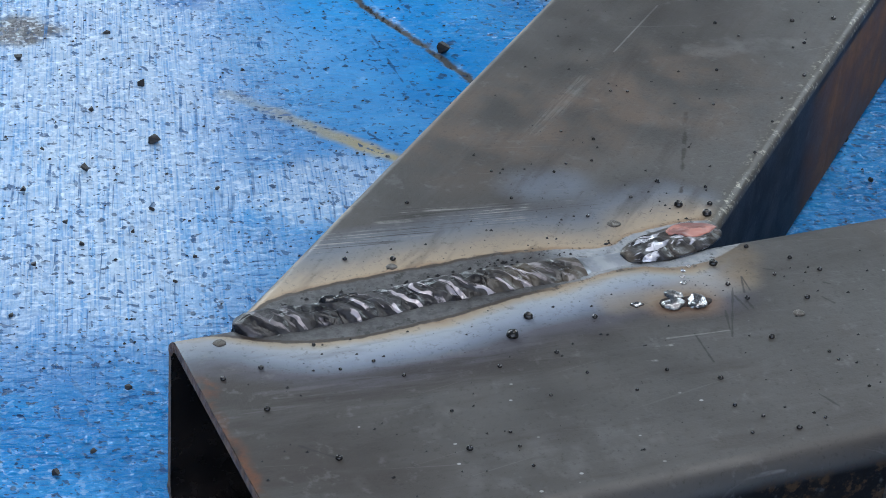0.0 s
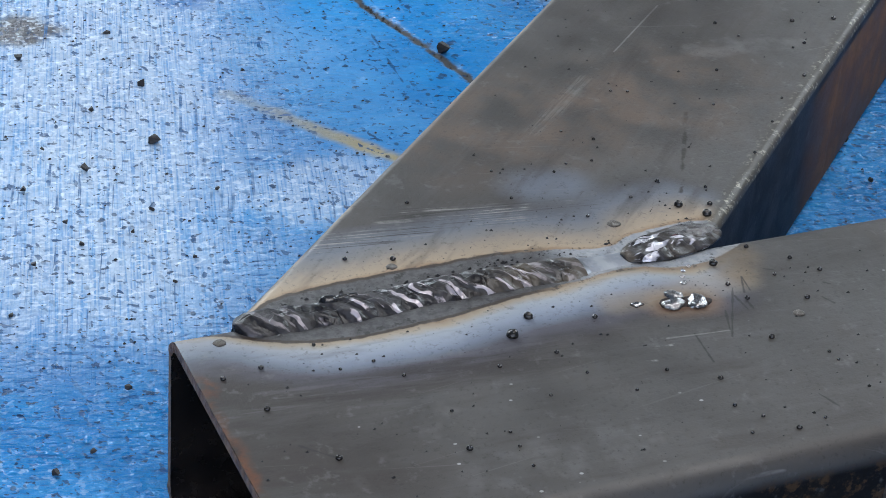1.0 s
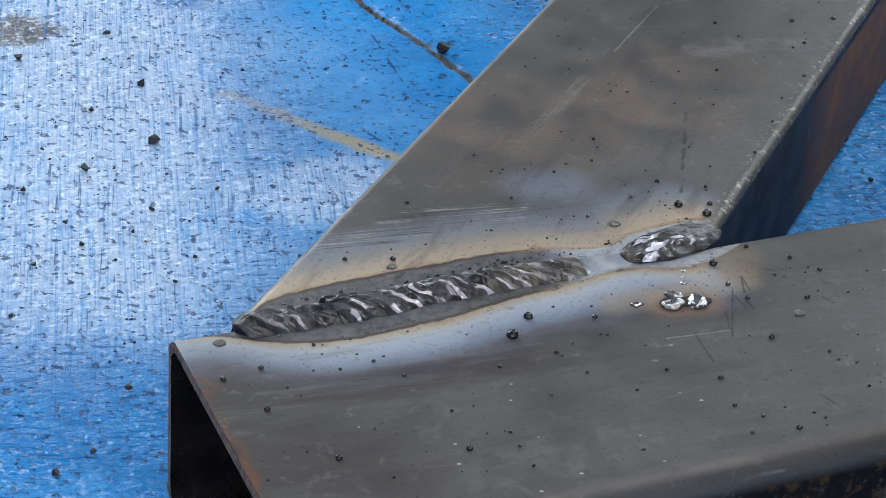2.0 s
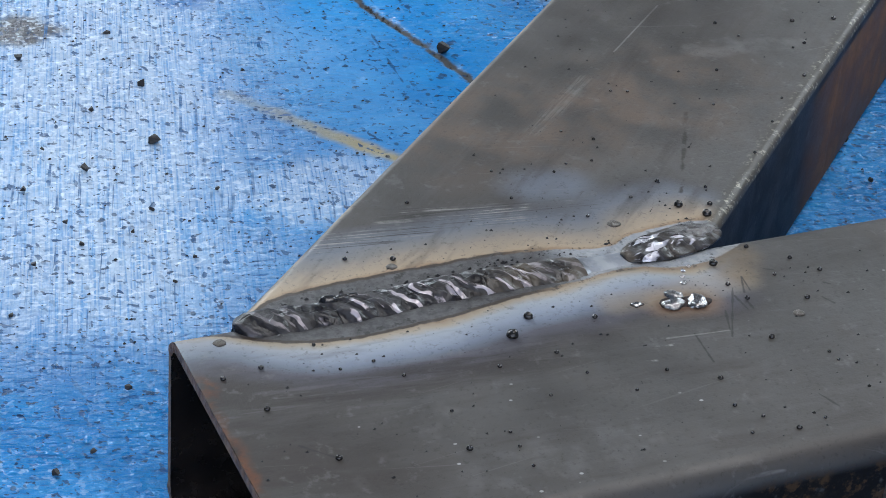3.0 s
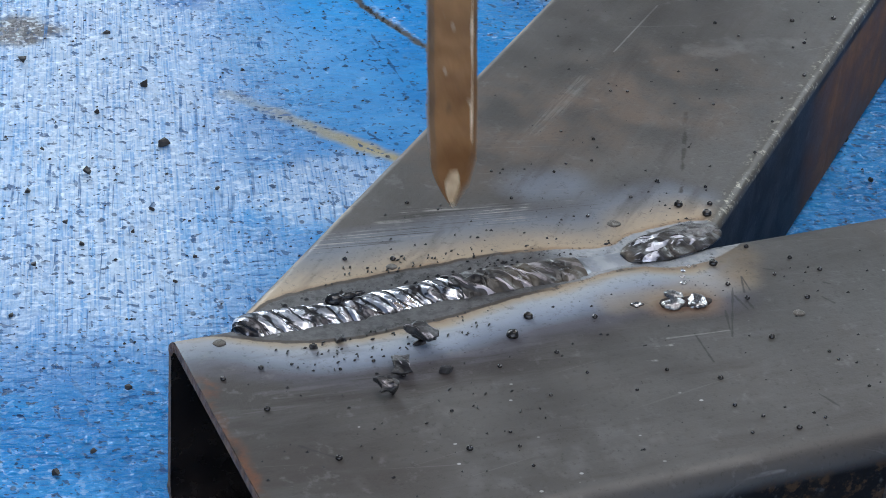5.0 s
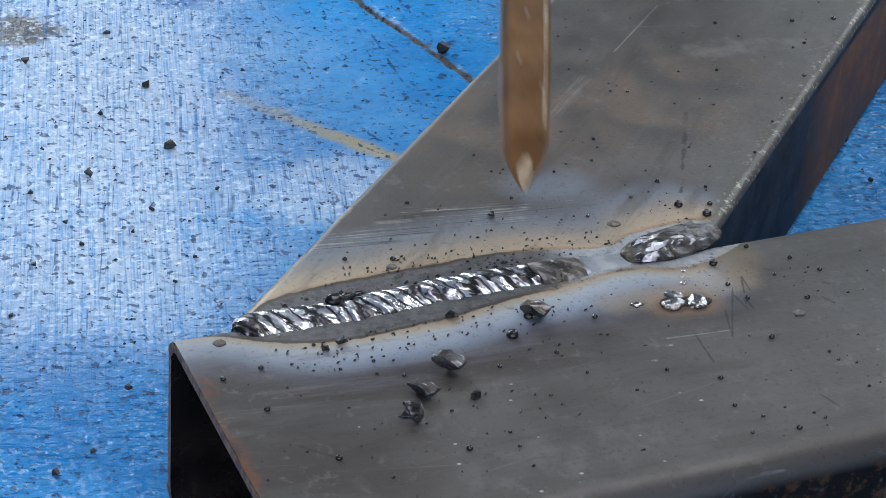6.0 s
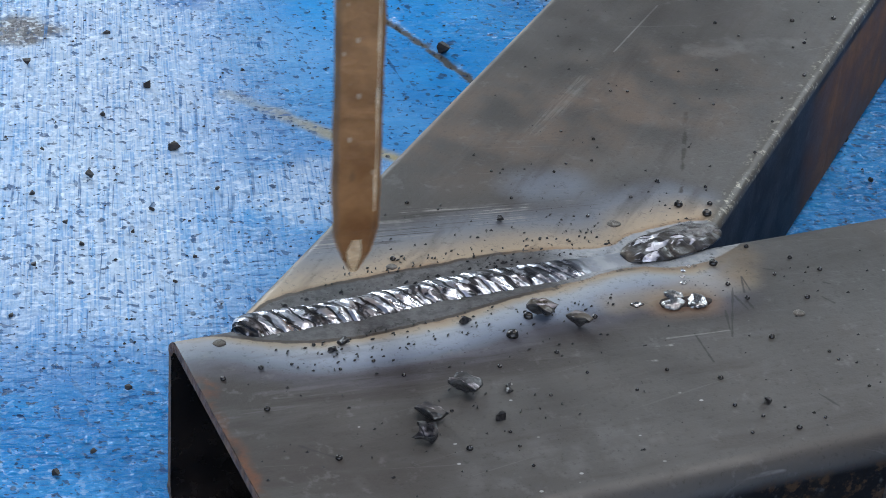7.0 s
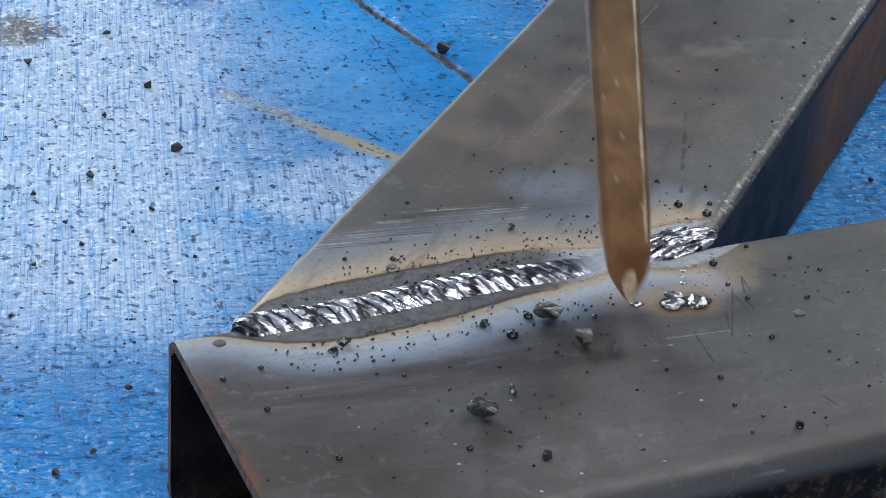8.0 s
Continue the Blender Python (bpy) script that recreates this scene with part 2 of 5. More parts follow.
        heat_blue = n.step(n.math("ADD", n.segment(p, (0.0745, 0.0246), (0.0800, 0.0240)), wobble), 0.001, 0.0085, 0.8, 0)
        colour = n.mix(n.math("MULTIPLY", heat_blue, 0.7), colour, (0.17, 0.195, 0.245))
        drip = n.math("ADD", n.segment(p, (0.0996, 0.0158), (0.1143, 0.0418)), n.math("MULTIPLY", n.math("SUBTRACT", n.noise(p, 500, 2), 0.5), 0.0012))
        colour = n.mix(n.math("MULTIPLY", n.step(drip, 0.0001, 0.0006, 0.8, 0), n.step(n.noise(p, 300, 2), 0.42, 0.52)), colour, (0.020, 0.016, 0.013))
        drag = n.noise(n.turned(p, (60, 1300, 1), -41), 1, 4, 0.7)
        line = n.math("MULTIPLY", n.step(n.segment(p, (0.083, 0.0428), (0.1010, 0.0590)), 0.0004, 0.0026, 1, 0), n.step(drag, 0.42, 0.6, 0.1, 1))
        colour = n.mix(n.math("MULTIPLY", line, 0.6), colour, (0.20, 0.195, 0.185))
        thin = n.segment(p, (0.1120, 0.0680), (0.1300, 0.0842))
        colour = n.mix(n.step(thin, 0.00004, 0.0003, 0.45, 0), colour, (0.30, 0.29, 0.28))
        edge = n.step(n.segment(p, (0.1001, 0.0030), (0.1833, 0.0811)), 0.0012, 0.0040, 0.9, 0)
        flakes = n.step(n.noise(p, 760, 4, 0.7), 0.55, 0.64)
        edge = n.math("MULTIPLY", edge, n.step(n.vec("DOT_PRODUCT", p, (0, 0, 1)), 0.0305, 0.0320))
        colour = n.mix(edge, colour, n.mix(flakes, (0.068, 0.061, 0.050), (0.33, 0.31, 0.25)))
        rim = n.step(n.math("ADD", n.segment(p, (0.0085, -0.0015), (0.160, 0.1408)), n.math("MULTIPLY", n.math("SUBTRACT", n.noise(p, 260, 3), 0.5), 0.0010)), 0.0008, 0.0017, 0.85, 0)
        colour = n.mix(rim, colour, n.mix(n.step(mid, 0.4, 0.65), (0.085, 0.070, 0.052), (0.29, 0.245, 0.185)))
        rust = n.math("MULTIPLY", n.step(n.segment(p, (0.070, 0.046), (0.118, 0.050)), 0.004, 0.026, 0.7, 0), n.step(mid, 0.35, 0.65))
        colour = n.mix(rust, colour, (0.125, 0.085, 0.060))
        rough_side = n.step(n.segment(p, (0.168, 0.0600), (0.30, 0.18)), 0.008, 0.034, 0.95, 0)
        side = n.math("MULTIPLY", rough_side, n.step(n.vec("DOT_PRODUCT", p, (0, 0, 1)), 0.0300, 0.0315, 1, 0))
        # brace sides: dark oxide, shade and the floor's navy reflection painted below the top
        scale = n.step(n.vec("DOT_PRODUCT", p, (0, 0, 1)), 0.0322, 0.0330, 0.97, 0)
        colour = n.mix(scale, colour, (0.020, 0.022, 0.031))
        colour = n.mix(side, colour, n.mix(n.step(mid, 0.4, 0.65), (0.13, 0.058, 0.026), (0.25, 0.118, 0.052)))
    else:
        grime = n.math("MULTIPLY", n.step(n.segment(p, (-0.002, -0.022), (0.012, -0.062)), 0.004, 0.030, 0.7, 0), n.step(n.noise(n.turned(p, (25, 110, 1), 12), 1, 4, 0.65), 0.30, 0.60, 0.35, 1))
        colour = n.mix(grime, colour, (0.027, 0.019, 0.015))
        wiped = n.noise(n.turned(p, (26, 260, 1), 6), 1, 4, 0.65)
        under = n.math("MULTIPLY", n.step(y, -0.034, -0.020), n.step(y, -0.0165, -0.0215))
        colour = n.mix(n.math("MULTIPLY", n.math("MULTIPLY", under, n.step(x, 0.075, 0.055)), n.step(wiped, 0.44, 0.56, 0, 0.75)), colour, (0.030, 0.022, 0.020))
        colour = n.mix(n.math("MULTIPLY", under, n.step(wiped, 0.42, 0.34, 0, 0.4)), colour, (0.13, 0.125, 0.13))
        lip = n.math("MULTIPLY", n.step(n.math("ADD", n.vec("DOT_PRODUCT", p, (1, 0, 0)), n.math("MULTIPLY", n.math("SUBTRACT", n.noise(p, 150, 3), 0.5), 0.007)), 0.0004, 0.0024, 1, 0), n.step(n.noise(p, 300, 4), 0.34, 0.52))
        lip = n.math("MULTIPLY", lip, n.step(n.vec("DOT_PRODUCT", p, (0, 1, 0)), -0.016, -0.010, 1, 0))
        colour = n.mix(n.math("MULTIPLY", lip, 0.85), colour, n.mix(n.step(mid, 0.4, 0.6), (0.020, 0.009, 0.005), (0.125, 0.042, 0.013)))
        halo = n.segment(p, (0.0805, -0.0158), (0.0858, -0.0164))
        halo = n.math("ADD", halo, n.math("MULTIPLY", n.math("SUBTRACT", mid, 0.5), 0.003))
        colour = n.mix(n.step(halo, 0.0015, 0.0060, 0.55, 0), colour, (0.27, 0.16, 0.085))
        colour = n.mix(n.step(halo, 0.0016, 0.0030, 0.75, 0), colour, (0.085, 0.034, 0.014))
        tan = n.math("ADD", n.segment(p, (0.0720, -0.0130), (0.0960, -0.0125)), wobble)
        colour = n.mix(n.step(tan, 0.0010, 0.0050, 0.5, 0), colour, (0.30, 0.235, 0.16))
        straw = n.math("ADD", n.segment(p, (0.0965, -0.010), (0.0995, -0.006)), n.math("MULTIPLY", n.math("SUBTRACT", mid, 0.5), 0.006))
        colour = n.mix(n.step(straw, 0.001, 0.006, 0.5, 0), colour, (0.20, 0.14, 0.08))
        for q, r, tone in (((0.0932, -0.0148), (0.0862, -0.0275), 0.02), ((0.0806, -0.0250), (0.0798, -0.0330), 0.02), ((0.0962, -0.0125), (0.0945, -0.0165), 0.02),
                           ((0.0938, -0.0180), (0.0936, -0.0212), 0.02), ((0.0756, -0.0249), (0.0865, -0.0258), 0.20), ((0.0096, -0.0339), (0.0141, -0.0385), 0.025),
                           ((0.0964, -0.0121), (0.0958, -0.0162), 0.022), ((0.0924, -0.0170), (0.0926, -0.0212), 0.022), ((0.1066, -0.0216), (0.1076, -0.0238), 0.022), ((0.1091, -0.0177), (0.1100, -0.0185), 0.022), ((0.0888, -0.0204), (0.0868, -0.0256), 0.022), ((0.0917, -0.0457), (0.0931, -0.0496), 0.022), ((0.1013, -0.0110), (0.1027, -0.0118), 0.022)):
            stroke = n.math("ADD", n.segment(p, q, r), n.math("MULTIPLY", n.math("SUBTRACT", n.noise(p, 350, 2), 0.5), 0.0006))
            colour = n.mix(n.step(stroke, 0.00005, 0.00030, 0.75, 0), colour, (tone, tone * 0.95, tone * 0.9))
        rub = n.step(n.segment(p, (0.036, -0.0500), (0.056, -0.0470)), 0.002, 0.011, 1, 0)
        colour = n.mix(n.math("MULTIPLY", rub, n.step(n.noise(p, 210, 4), 0.45, 0.70, 0, 0.5)), colour, (0.13, 0.125, 0.122))
        fleck = n.step(n.cells(n.turned(p, (1, 1.3, 1), 6), 210), 0.05, 0.085, 1, 0)
        fleck = n.math("MULTIPLY", fleck, n.step(n.noise(p, 70, 3), 0.48, 0.60))
        colour = n.mix(n.math("MULTIPLY", fleck, 0.75), colour, (0.42, 0.41, 0.40))
        for q, r in (((0.0722, -0.0262), (0.0768, -0.0270)), ((0.0690, -0.0295), (0.0712, -0.0300))):
            rubbed = n.math("ADD", n.segment(p, q, r), n.math("MULTIPLY", n.math("SUBTRACT", n.noise(p, 420, 3), 0.5), 0.0022))
            colour = n.mix(n.math("MULTIPLY", n.step(rubbed, -0.0003, 0.0003, 0.8, 0), n.step(n.noise(p, 700, 3), 0.42, 0.55)), colour, (0.32, 0.31, 0.30))
        # rail sides: dark oxide plus the shade of the front face, painted below the top
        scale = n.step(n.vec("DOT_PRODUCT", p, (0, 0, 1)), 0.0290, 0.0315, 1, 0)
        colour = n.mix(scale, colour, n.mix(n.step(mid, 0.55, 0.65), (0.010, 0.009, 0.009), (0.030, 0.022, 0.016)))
        # highlight along the rolled front edge, painted as a pale streak
        worn = n.math("MULTIPLY", n.step(n.math("ADD", n.segment(p, (0.0702, -0.0598), (0.0779, -0.0595)), n.math("MULTIPLY", n.math("SUBTRACT", n.noise(n.turned(p, (130, 900, 1)), 1, 3), 0.5), 0.003)), 0.0001, 0.0010, 1, 0), n.step(n.noise(n.turned(p, (60, 700, 1)), 1, 3), 0.36, 0.5))
        worn = n.math("MULTIPLY", worn, n.step(n.vec("DOT_PRODUCT", p, (0, 0, 1)), 0.0315, 0.0325))
        colour = n.mix(n.math("MULTIPLY", worn, 0.6), colour, (0.50, 0.49, 0.48))
        crumbly = n.math("MULTIPLY", n.step(n.segment(p, (0.080, -0.0640), (0.130, -0.0640)), 0.004, 0.010, 1, 0), n.step(n.noise(p, 240, 5, 0.7), 0.50, 0.60))
        colour = n.mix(n.math("MULTIPLY", crumbly, scale), colour, (0.060, 0.036, 0.020))
    # mottled skin: fine dark pores, pale rubbed spots, hair scratches
    pores = n.noise(p, 1100, 4, 0.7)
    colour = n.mix(n.step(pores, 0.30, 0.46, 0.4, 0), colour, (0.026, 0.022, 0.020))
    smear = n.noise(n.turned(p, (30, 150, 1), -43 if brace else 2), 1, 4, 0.65)
    colour = n.mix(n.step(smear, 0.55, 0.72, 0, 0.22), colour, (0.125, 0.118, 0.112))
    colour = n.mix(n.step(smear, 0.47, 0.30, 0, 0.42), colour, (0.038, 0.029, 0.026))
    colour = n.mix(n.step(n.noise(p, 340, 4, 0.65), 0.58, 0.74, 0, 0.30), colour, (0.17, 0.165, 0.16))
    for turn, seed in ((12, 0.0), (-8, 3.0)):
        hair = n.noise(n.vec("ADD", n.turned(p, (22, 1700, 1), turn), (seed, seed, 0)), 1, 2, 0.5)
        colour = n.mix(n.math("MULTIPLY", n.step(hair, 0.68, 0.75), 0.12), colour, (0.26, 0.25, 0.24))
    n.put("Base Color", colour)
    n.put("Roughness", n.math("ADD", n.step(mid, 0.3, 0.75, 0.42, 0.60), n.math("MULTIPLY", n.math("SUBTRACT", grain, 0.5), 0.12)))
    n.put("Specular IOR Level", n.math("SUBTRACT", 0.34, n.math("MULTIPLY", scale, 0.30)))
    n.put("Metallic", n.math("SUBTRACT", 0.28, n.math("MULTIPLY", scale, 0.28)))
    relief = n.bump(grain, 0.05, 0.0002)
    relief = n.bump(pores, 0.16, 0.0004, relief)
    n.put("Normal", relief)
    return n.m


def plain_metal(name, dark, light, rough, scale, metallic=1.0, bump=0.3, size=0.0003):
    n = Nodes(name, Metallic=metallic)
    p = n.object_space()
    f = n.noise(p, scale, 5, 0.6)
    n.put("Base Color", n.mix(n.step(f, 0.32, 0.68), dark, light))
    n.put("Roughness", n.step(n.noise(p, scale * 2.3, 4), 0.3, 0.7, rough * 0.75, rough * 1.3))
    n.put("Normal", n.bump(n.noise(p, scale * 3, 4), bump, size))
    return n.m


def bead_metal(name, turn, width=560):
    n = Nodes(name, Metallic=1.0)
    p = n.pos
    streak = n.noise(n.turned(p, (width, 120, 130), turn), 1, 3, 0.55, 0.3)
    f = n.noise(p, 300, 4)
    # lit facets and shaded crevices painted into the metal, besides black slag remnants
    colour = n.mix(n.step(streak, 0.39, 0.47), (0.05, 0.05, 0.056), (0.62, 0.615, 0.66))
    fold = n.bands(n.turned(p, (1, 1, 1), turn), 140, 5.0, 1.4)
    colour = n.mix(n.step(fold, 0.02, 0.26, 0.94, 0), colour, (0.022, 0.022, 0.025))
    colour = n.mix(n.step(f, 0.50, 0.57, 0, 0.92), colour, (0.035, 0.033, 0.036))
    along = n.vec("DOT_PRODUCT", p, (1, 0, 0))
    stain = n.math("MULTIPLY", n.step(along, 0.058, 0.066), n.step(along, 0.0825, 0.0830, 1, 0))
    colour = n.mix(n.math("MULTIPLY", stain, n.step(f, 0.40, 0.50, 0.95, 0.45)), colour, (0.05, 0.055, 0.075))
    flat = n.step(n.vec("DOT_PRODUCT", p, (1, 0, 0)), 0.069, 0.074)
    flat = n.math("MULTIPLY", flat, n.step(n.vec("DOT_PRODUCT", p, (1, 0, 0)), 0.0825, 0.0830, 1, 0))
    colour = n.mix(flat, colour, n.mix(n.step(f, 0.4, 0.6), (0.24, 0.255, 0.28), (0.33, 0.34, 0.355)))
    n.put("Base Color", colour)
    n.put("Roughness", n.math("MAXIMUM", n.step(streak, 0.3, 0.7, 0.42, 0.25), n.math("MULTIPLY", flat, 0.42)))
    rippled = n.math("SUBTRACT", 1.0, flat)
    relief = n.bump(n.math("MULTIPLY", fold, rippled), 0.40, 0.0007)
    relief = n.bump(n.math("MULTIPLY", streak, rippled), 0.40, 0.0004, relief)
    n.put("Metallic", n.math("SUBTRACT", 1.0, n.math("MULTIPLY", flat, 0.7)))
    relief = n.bump(n.noise(p, 700, 2, 0.5), 0.30, 0.0003, relief)
    n.put("Normal", n.bump(n.math("MULTIPLY", f, rippled), 0.45, 0.0005, relief))
    return n.m


def slag_crust(name, shattered=False):
    """Black glassy crust with glints painted in; each piece keeps the pattern of its place on the weld."""
    n = Nodes(name)
    p = n.vec("ADD", n.object_space(), n.node("ShaderNodeAttribute", attribute_name="place").outputs["Vector"])
    along = n.vec("DOT_PRODUCT", p, (1, 0, 0))
    f = n.noise(p, 260, 4)
    fold = n.bands(n.turned(p, (1, 1, 1), -37), 100, 6.0, 1.5)
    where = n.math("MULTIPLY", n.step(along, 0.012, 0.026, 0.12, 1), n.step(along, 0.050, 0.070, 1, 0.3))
    # silvery highlights of the ripples, put into the colour
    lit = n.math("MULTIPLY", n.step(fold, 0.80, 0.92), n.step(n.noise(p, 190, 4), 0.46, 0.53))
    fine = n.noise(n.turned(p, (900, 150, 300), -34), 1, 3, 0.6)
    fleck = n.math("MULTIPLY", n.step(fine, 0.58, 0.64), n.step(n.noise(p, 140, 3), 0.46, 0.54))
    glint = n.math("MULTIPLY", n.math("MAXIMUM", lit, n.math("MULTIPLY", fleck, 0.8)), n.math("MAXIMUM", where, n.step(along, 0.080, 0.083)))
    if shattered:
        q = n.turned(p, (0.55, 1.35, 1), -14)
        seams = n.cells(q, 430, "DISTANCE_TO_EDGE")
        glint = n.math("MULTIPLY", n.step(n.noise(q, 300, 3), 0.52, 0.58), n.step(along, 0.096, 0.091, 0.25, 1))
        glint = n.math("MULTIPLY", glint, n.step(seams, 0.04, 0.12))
    colour = n.mix(n.step(f, 0.35, 0.7), (0.008, 0.007, 0.009), (0.050, 0.046, 0.048))
    # crevice shade painted black along the folds
    colour = n.mix(n.step(fold, 0.05, 0.30, 0.9, 0), colour, (0.007, 0.006, 0.007))
    tan = n.math("MULTIPLY", n.step(along, 0.046, 0.060), n.step(n.noise(p, 190, 3), 0.42, 0.58, 0.2, 0.9))
    colour = n.mix(n.math("MULTIPLY", tan, n.step(along, 0.080, 0.083, 1, 0.3)), colour, (0.085, 0.068, 0.050))
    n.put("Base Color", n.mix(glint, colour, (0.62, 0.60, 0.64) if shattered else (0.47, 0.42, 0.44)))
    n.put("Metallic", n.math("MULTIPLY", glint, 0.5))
    n.put("Specular IOR Level", 0.36)
    n.put("Roughness", n.step(f, 0.3, 0.7, 0.24, 0.55))
    relief = n.bump(fold, 0.45, 0.0010)
    relief = n.bump(fine, 0.35, 0.0005, relief)
    n.put("Normal", n.bump(n.noise(p, 800, 3), 0.55, 0.0005, relief))
    return n.m


def hammer_bronze():
    n = Nodes("brown_hammer_steel", Metallic=0.3)
    p = n.object_space()
    f = n.noise(p, 120, 5, 0.6)
    colour = n.mix(n.step(f, 0.3, 0.7), (0.25, 0.108, 0.036), (0.44, 0.210, 0.078))
    colour = n.mix(n.step(n.noise(n.turned(p, (1, 1, 0.35)), 260, 4), 0.6, 0.7, 0, 0.6), colour, (0.14, 0.085, 0.045))
    chips = n.step(n.cells(n.turned(p, (1, 1, 0.6)), 300), 0.07, 0.13, 1, 0)
    chips = n.math("MULTIPLY", chips, n.step(n.noise(p, 90, 2), 0.40, 0.55))
    dark = n.step(n.noise(n.turned(p, (1, 1, 0.5)), 75, 4), 0.55, 0.68, 0, 0.55)
    colour = n.mix(dark, colour, (0.09, 0.055, 0.030))
    colour = n.mix(n.math("MULTIPLY", chips, 0.8), colour, (0.62, 0.47, 0.32))
    n.put("Base Color", colour)
    n.put("Roughness", n.step(f, 0.3, 0.7, 0.34, 0.5))
    n.put("Normal", n.bump(n.noise(p, 150, 3), 0.5, 0.0012, n.bump(n.noise(p, 500, 4), 0.5, 0.0006)))
    return n.m


FLOOR_PAINT = floor_paint()
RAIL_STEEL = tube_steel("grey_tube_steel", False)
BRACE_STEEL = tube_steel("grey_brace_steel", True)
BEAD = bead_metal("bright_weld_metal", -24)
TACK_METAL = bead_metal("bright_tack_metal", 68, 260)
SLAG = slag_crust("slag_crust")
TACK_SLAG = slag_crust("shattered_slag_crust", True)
SLAG_UNDER = plain_metal("slag_underside", (0.008, 0.008, 0.009), (0.048, 0.045, 0.045), 0.36, 420, 0.1, 0.8, 0.0006)
BRONZE = hammer_bronze()
GROUND_STEEL = plain_metal("ground_steel", (0.72, 0.48, 0.27), (0.93, 0.72, 0.46), 0.38, 500, 0.15, 0.8, 0.0006)
RUSTED = plain_metal("rusted_cut_steel", (0.10, 0.042, 0.018), (0.32, 0.17, 0.09), 0.55, 420, 0.0)
HANDLE_STEEL = plain_metal("rusty_handle_steel", (0.11, 0.042, 0.018), (0.30, 0.13, 0.055), 0.38, 160, 0.35)
BURNT = plain_metal("burnt_scale", (0.006, 0.004, 0.004), (0.035, 0.016, 0.009), 0.8, 500, 0.0)
CRACK_DIRT = plain_metal("crack_dirt", (0.015, 0.015, 0.016), (0.06, 0.056, 0.05), 0.8, 500, 0.0)
SPATTER = plain_metal("spatter_metal", (0.020, 0.019, 0.019), (0.085, 0.080, 0.078), 0.14, 700, 0.7, 0.15)
SILVER = plain_metal("silver_spatter", (0.13, 0.12, 0.115), (0.46, 0.455, 0.46), 0.26, 330, 1.0, 0.10, 0.0004)
DULL = plain_metal("dull_spatter", (0.06, 0.052, 0.046), (0.15, 0.135, 0.12), 0.45, 600, 0.85)
GRIT = plain_metal("dark_grit", (0.004, 0.004, 0.005), (0.018, 0.017, 0.018), 0.6, 900, 0.0)
# near-black colour for the inner faces of both tubes
SCALE = plain_metal("inner_black", (0.005, 0.005, 0.006), (0.018, 0.014, 0.013), 0.24, 200, 0.1, 0.15)
PLASTER = plain_metal("shed_plaster", (0.08, 0.09, 0.10), (0.12, 0.13, 0.14), 0.8, 3, 0.0)
ROOFING = plain_metal("shed_roofing", (0.26, 0.26, 0.26), (0.36, 0.36, 0.35), 0.6, 3, 0.0)


# ---- building helpers ----
def mesh_of(name, verts, faces, material, smooth=True):
    me = bpy.data.meshes.new(name)
    me.from_pydata([tuple(map(float, v)) for v in verts], [], faces)
    bm = bmesh.new()
    bm.from_mesh(me)
    bmesh.ops.recalc_face_normals(bm, faces=bm.faces)
    bm.to_mesh(me)
    bm.free()
    me.materials.append(material)
    for poly in me.polygons:
        poly.use_smooth = smooth
    return me


def part(name, me, parent, label=""):
    ob = new(name, me)
    ob.parent = parent
    return tagged(ob, label) if label else ob


def rounded_section(width, height, radius, steps=7):
    """Outline of a rounded rectangle, anticlockwise, from (0, 0) to (-width, -height)."""
    pts = []
    for cx, cz, a0 in ((-radius, -radius, 0), (-width + radius, -radius, 90), (-width + radius, -height + radius, 180), (-radius, -height + radius, 270)):
        for i in range(steps):
            a = radians(a0 + 90 * i / (steps - 1))
            pts.append((cx + radius * math.cos(a), cz + radius * math.sin(a)))
    return pts


def smooth_noise(x, y, seed):
    """Value noise on numpy arrays, from 0 to 1."""
    rng = np.random.RandomState(seed)
    table = rng.rand(128, 128)
    xi, yi = np.floor(x).astype(int), np.floor(y).astype(int)
    fx, fy = x - xi, y - yi
    fx, fy = fx * fx * (3 - 2 * fx), fy * fy * (3 - 2 * fy)
    xi, yi, xj, yj = xi % 128, yi % 128, (xi + 1) % 128, (yi + 1) % 128
    return (table[xi, yi] * (1 - fx) + table[xj, yi] * fx) * (1 - fy) + (table[xi, yj] * (1 - fx) + table[xj, yj] * fx) * fy


def grid_faces(nu, nv, base=0):
    return [(base + i * nv + j, base + (i + 1) * nv + j, base + (i + 1) * nv + j + 1, base + i * nv + j + 1) for i in range(nu - 1) for j in range(nv - 1)]


# ---- floor: one sheet, dense where it is seen ----
def stroke_distance(x, y, a, b):
    bx, by = b[0] - a[0], b[1] - a[1]
    h = np.clip(((x - a[0]) * bx + (y - a[1]) * by) / (bx * bx + by * by), 0, 1)
    return np.hypot(x - a[0] - h * bx, y - a[1] - h * by)


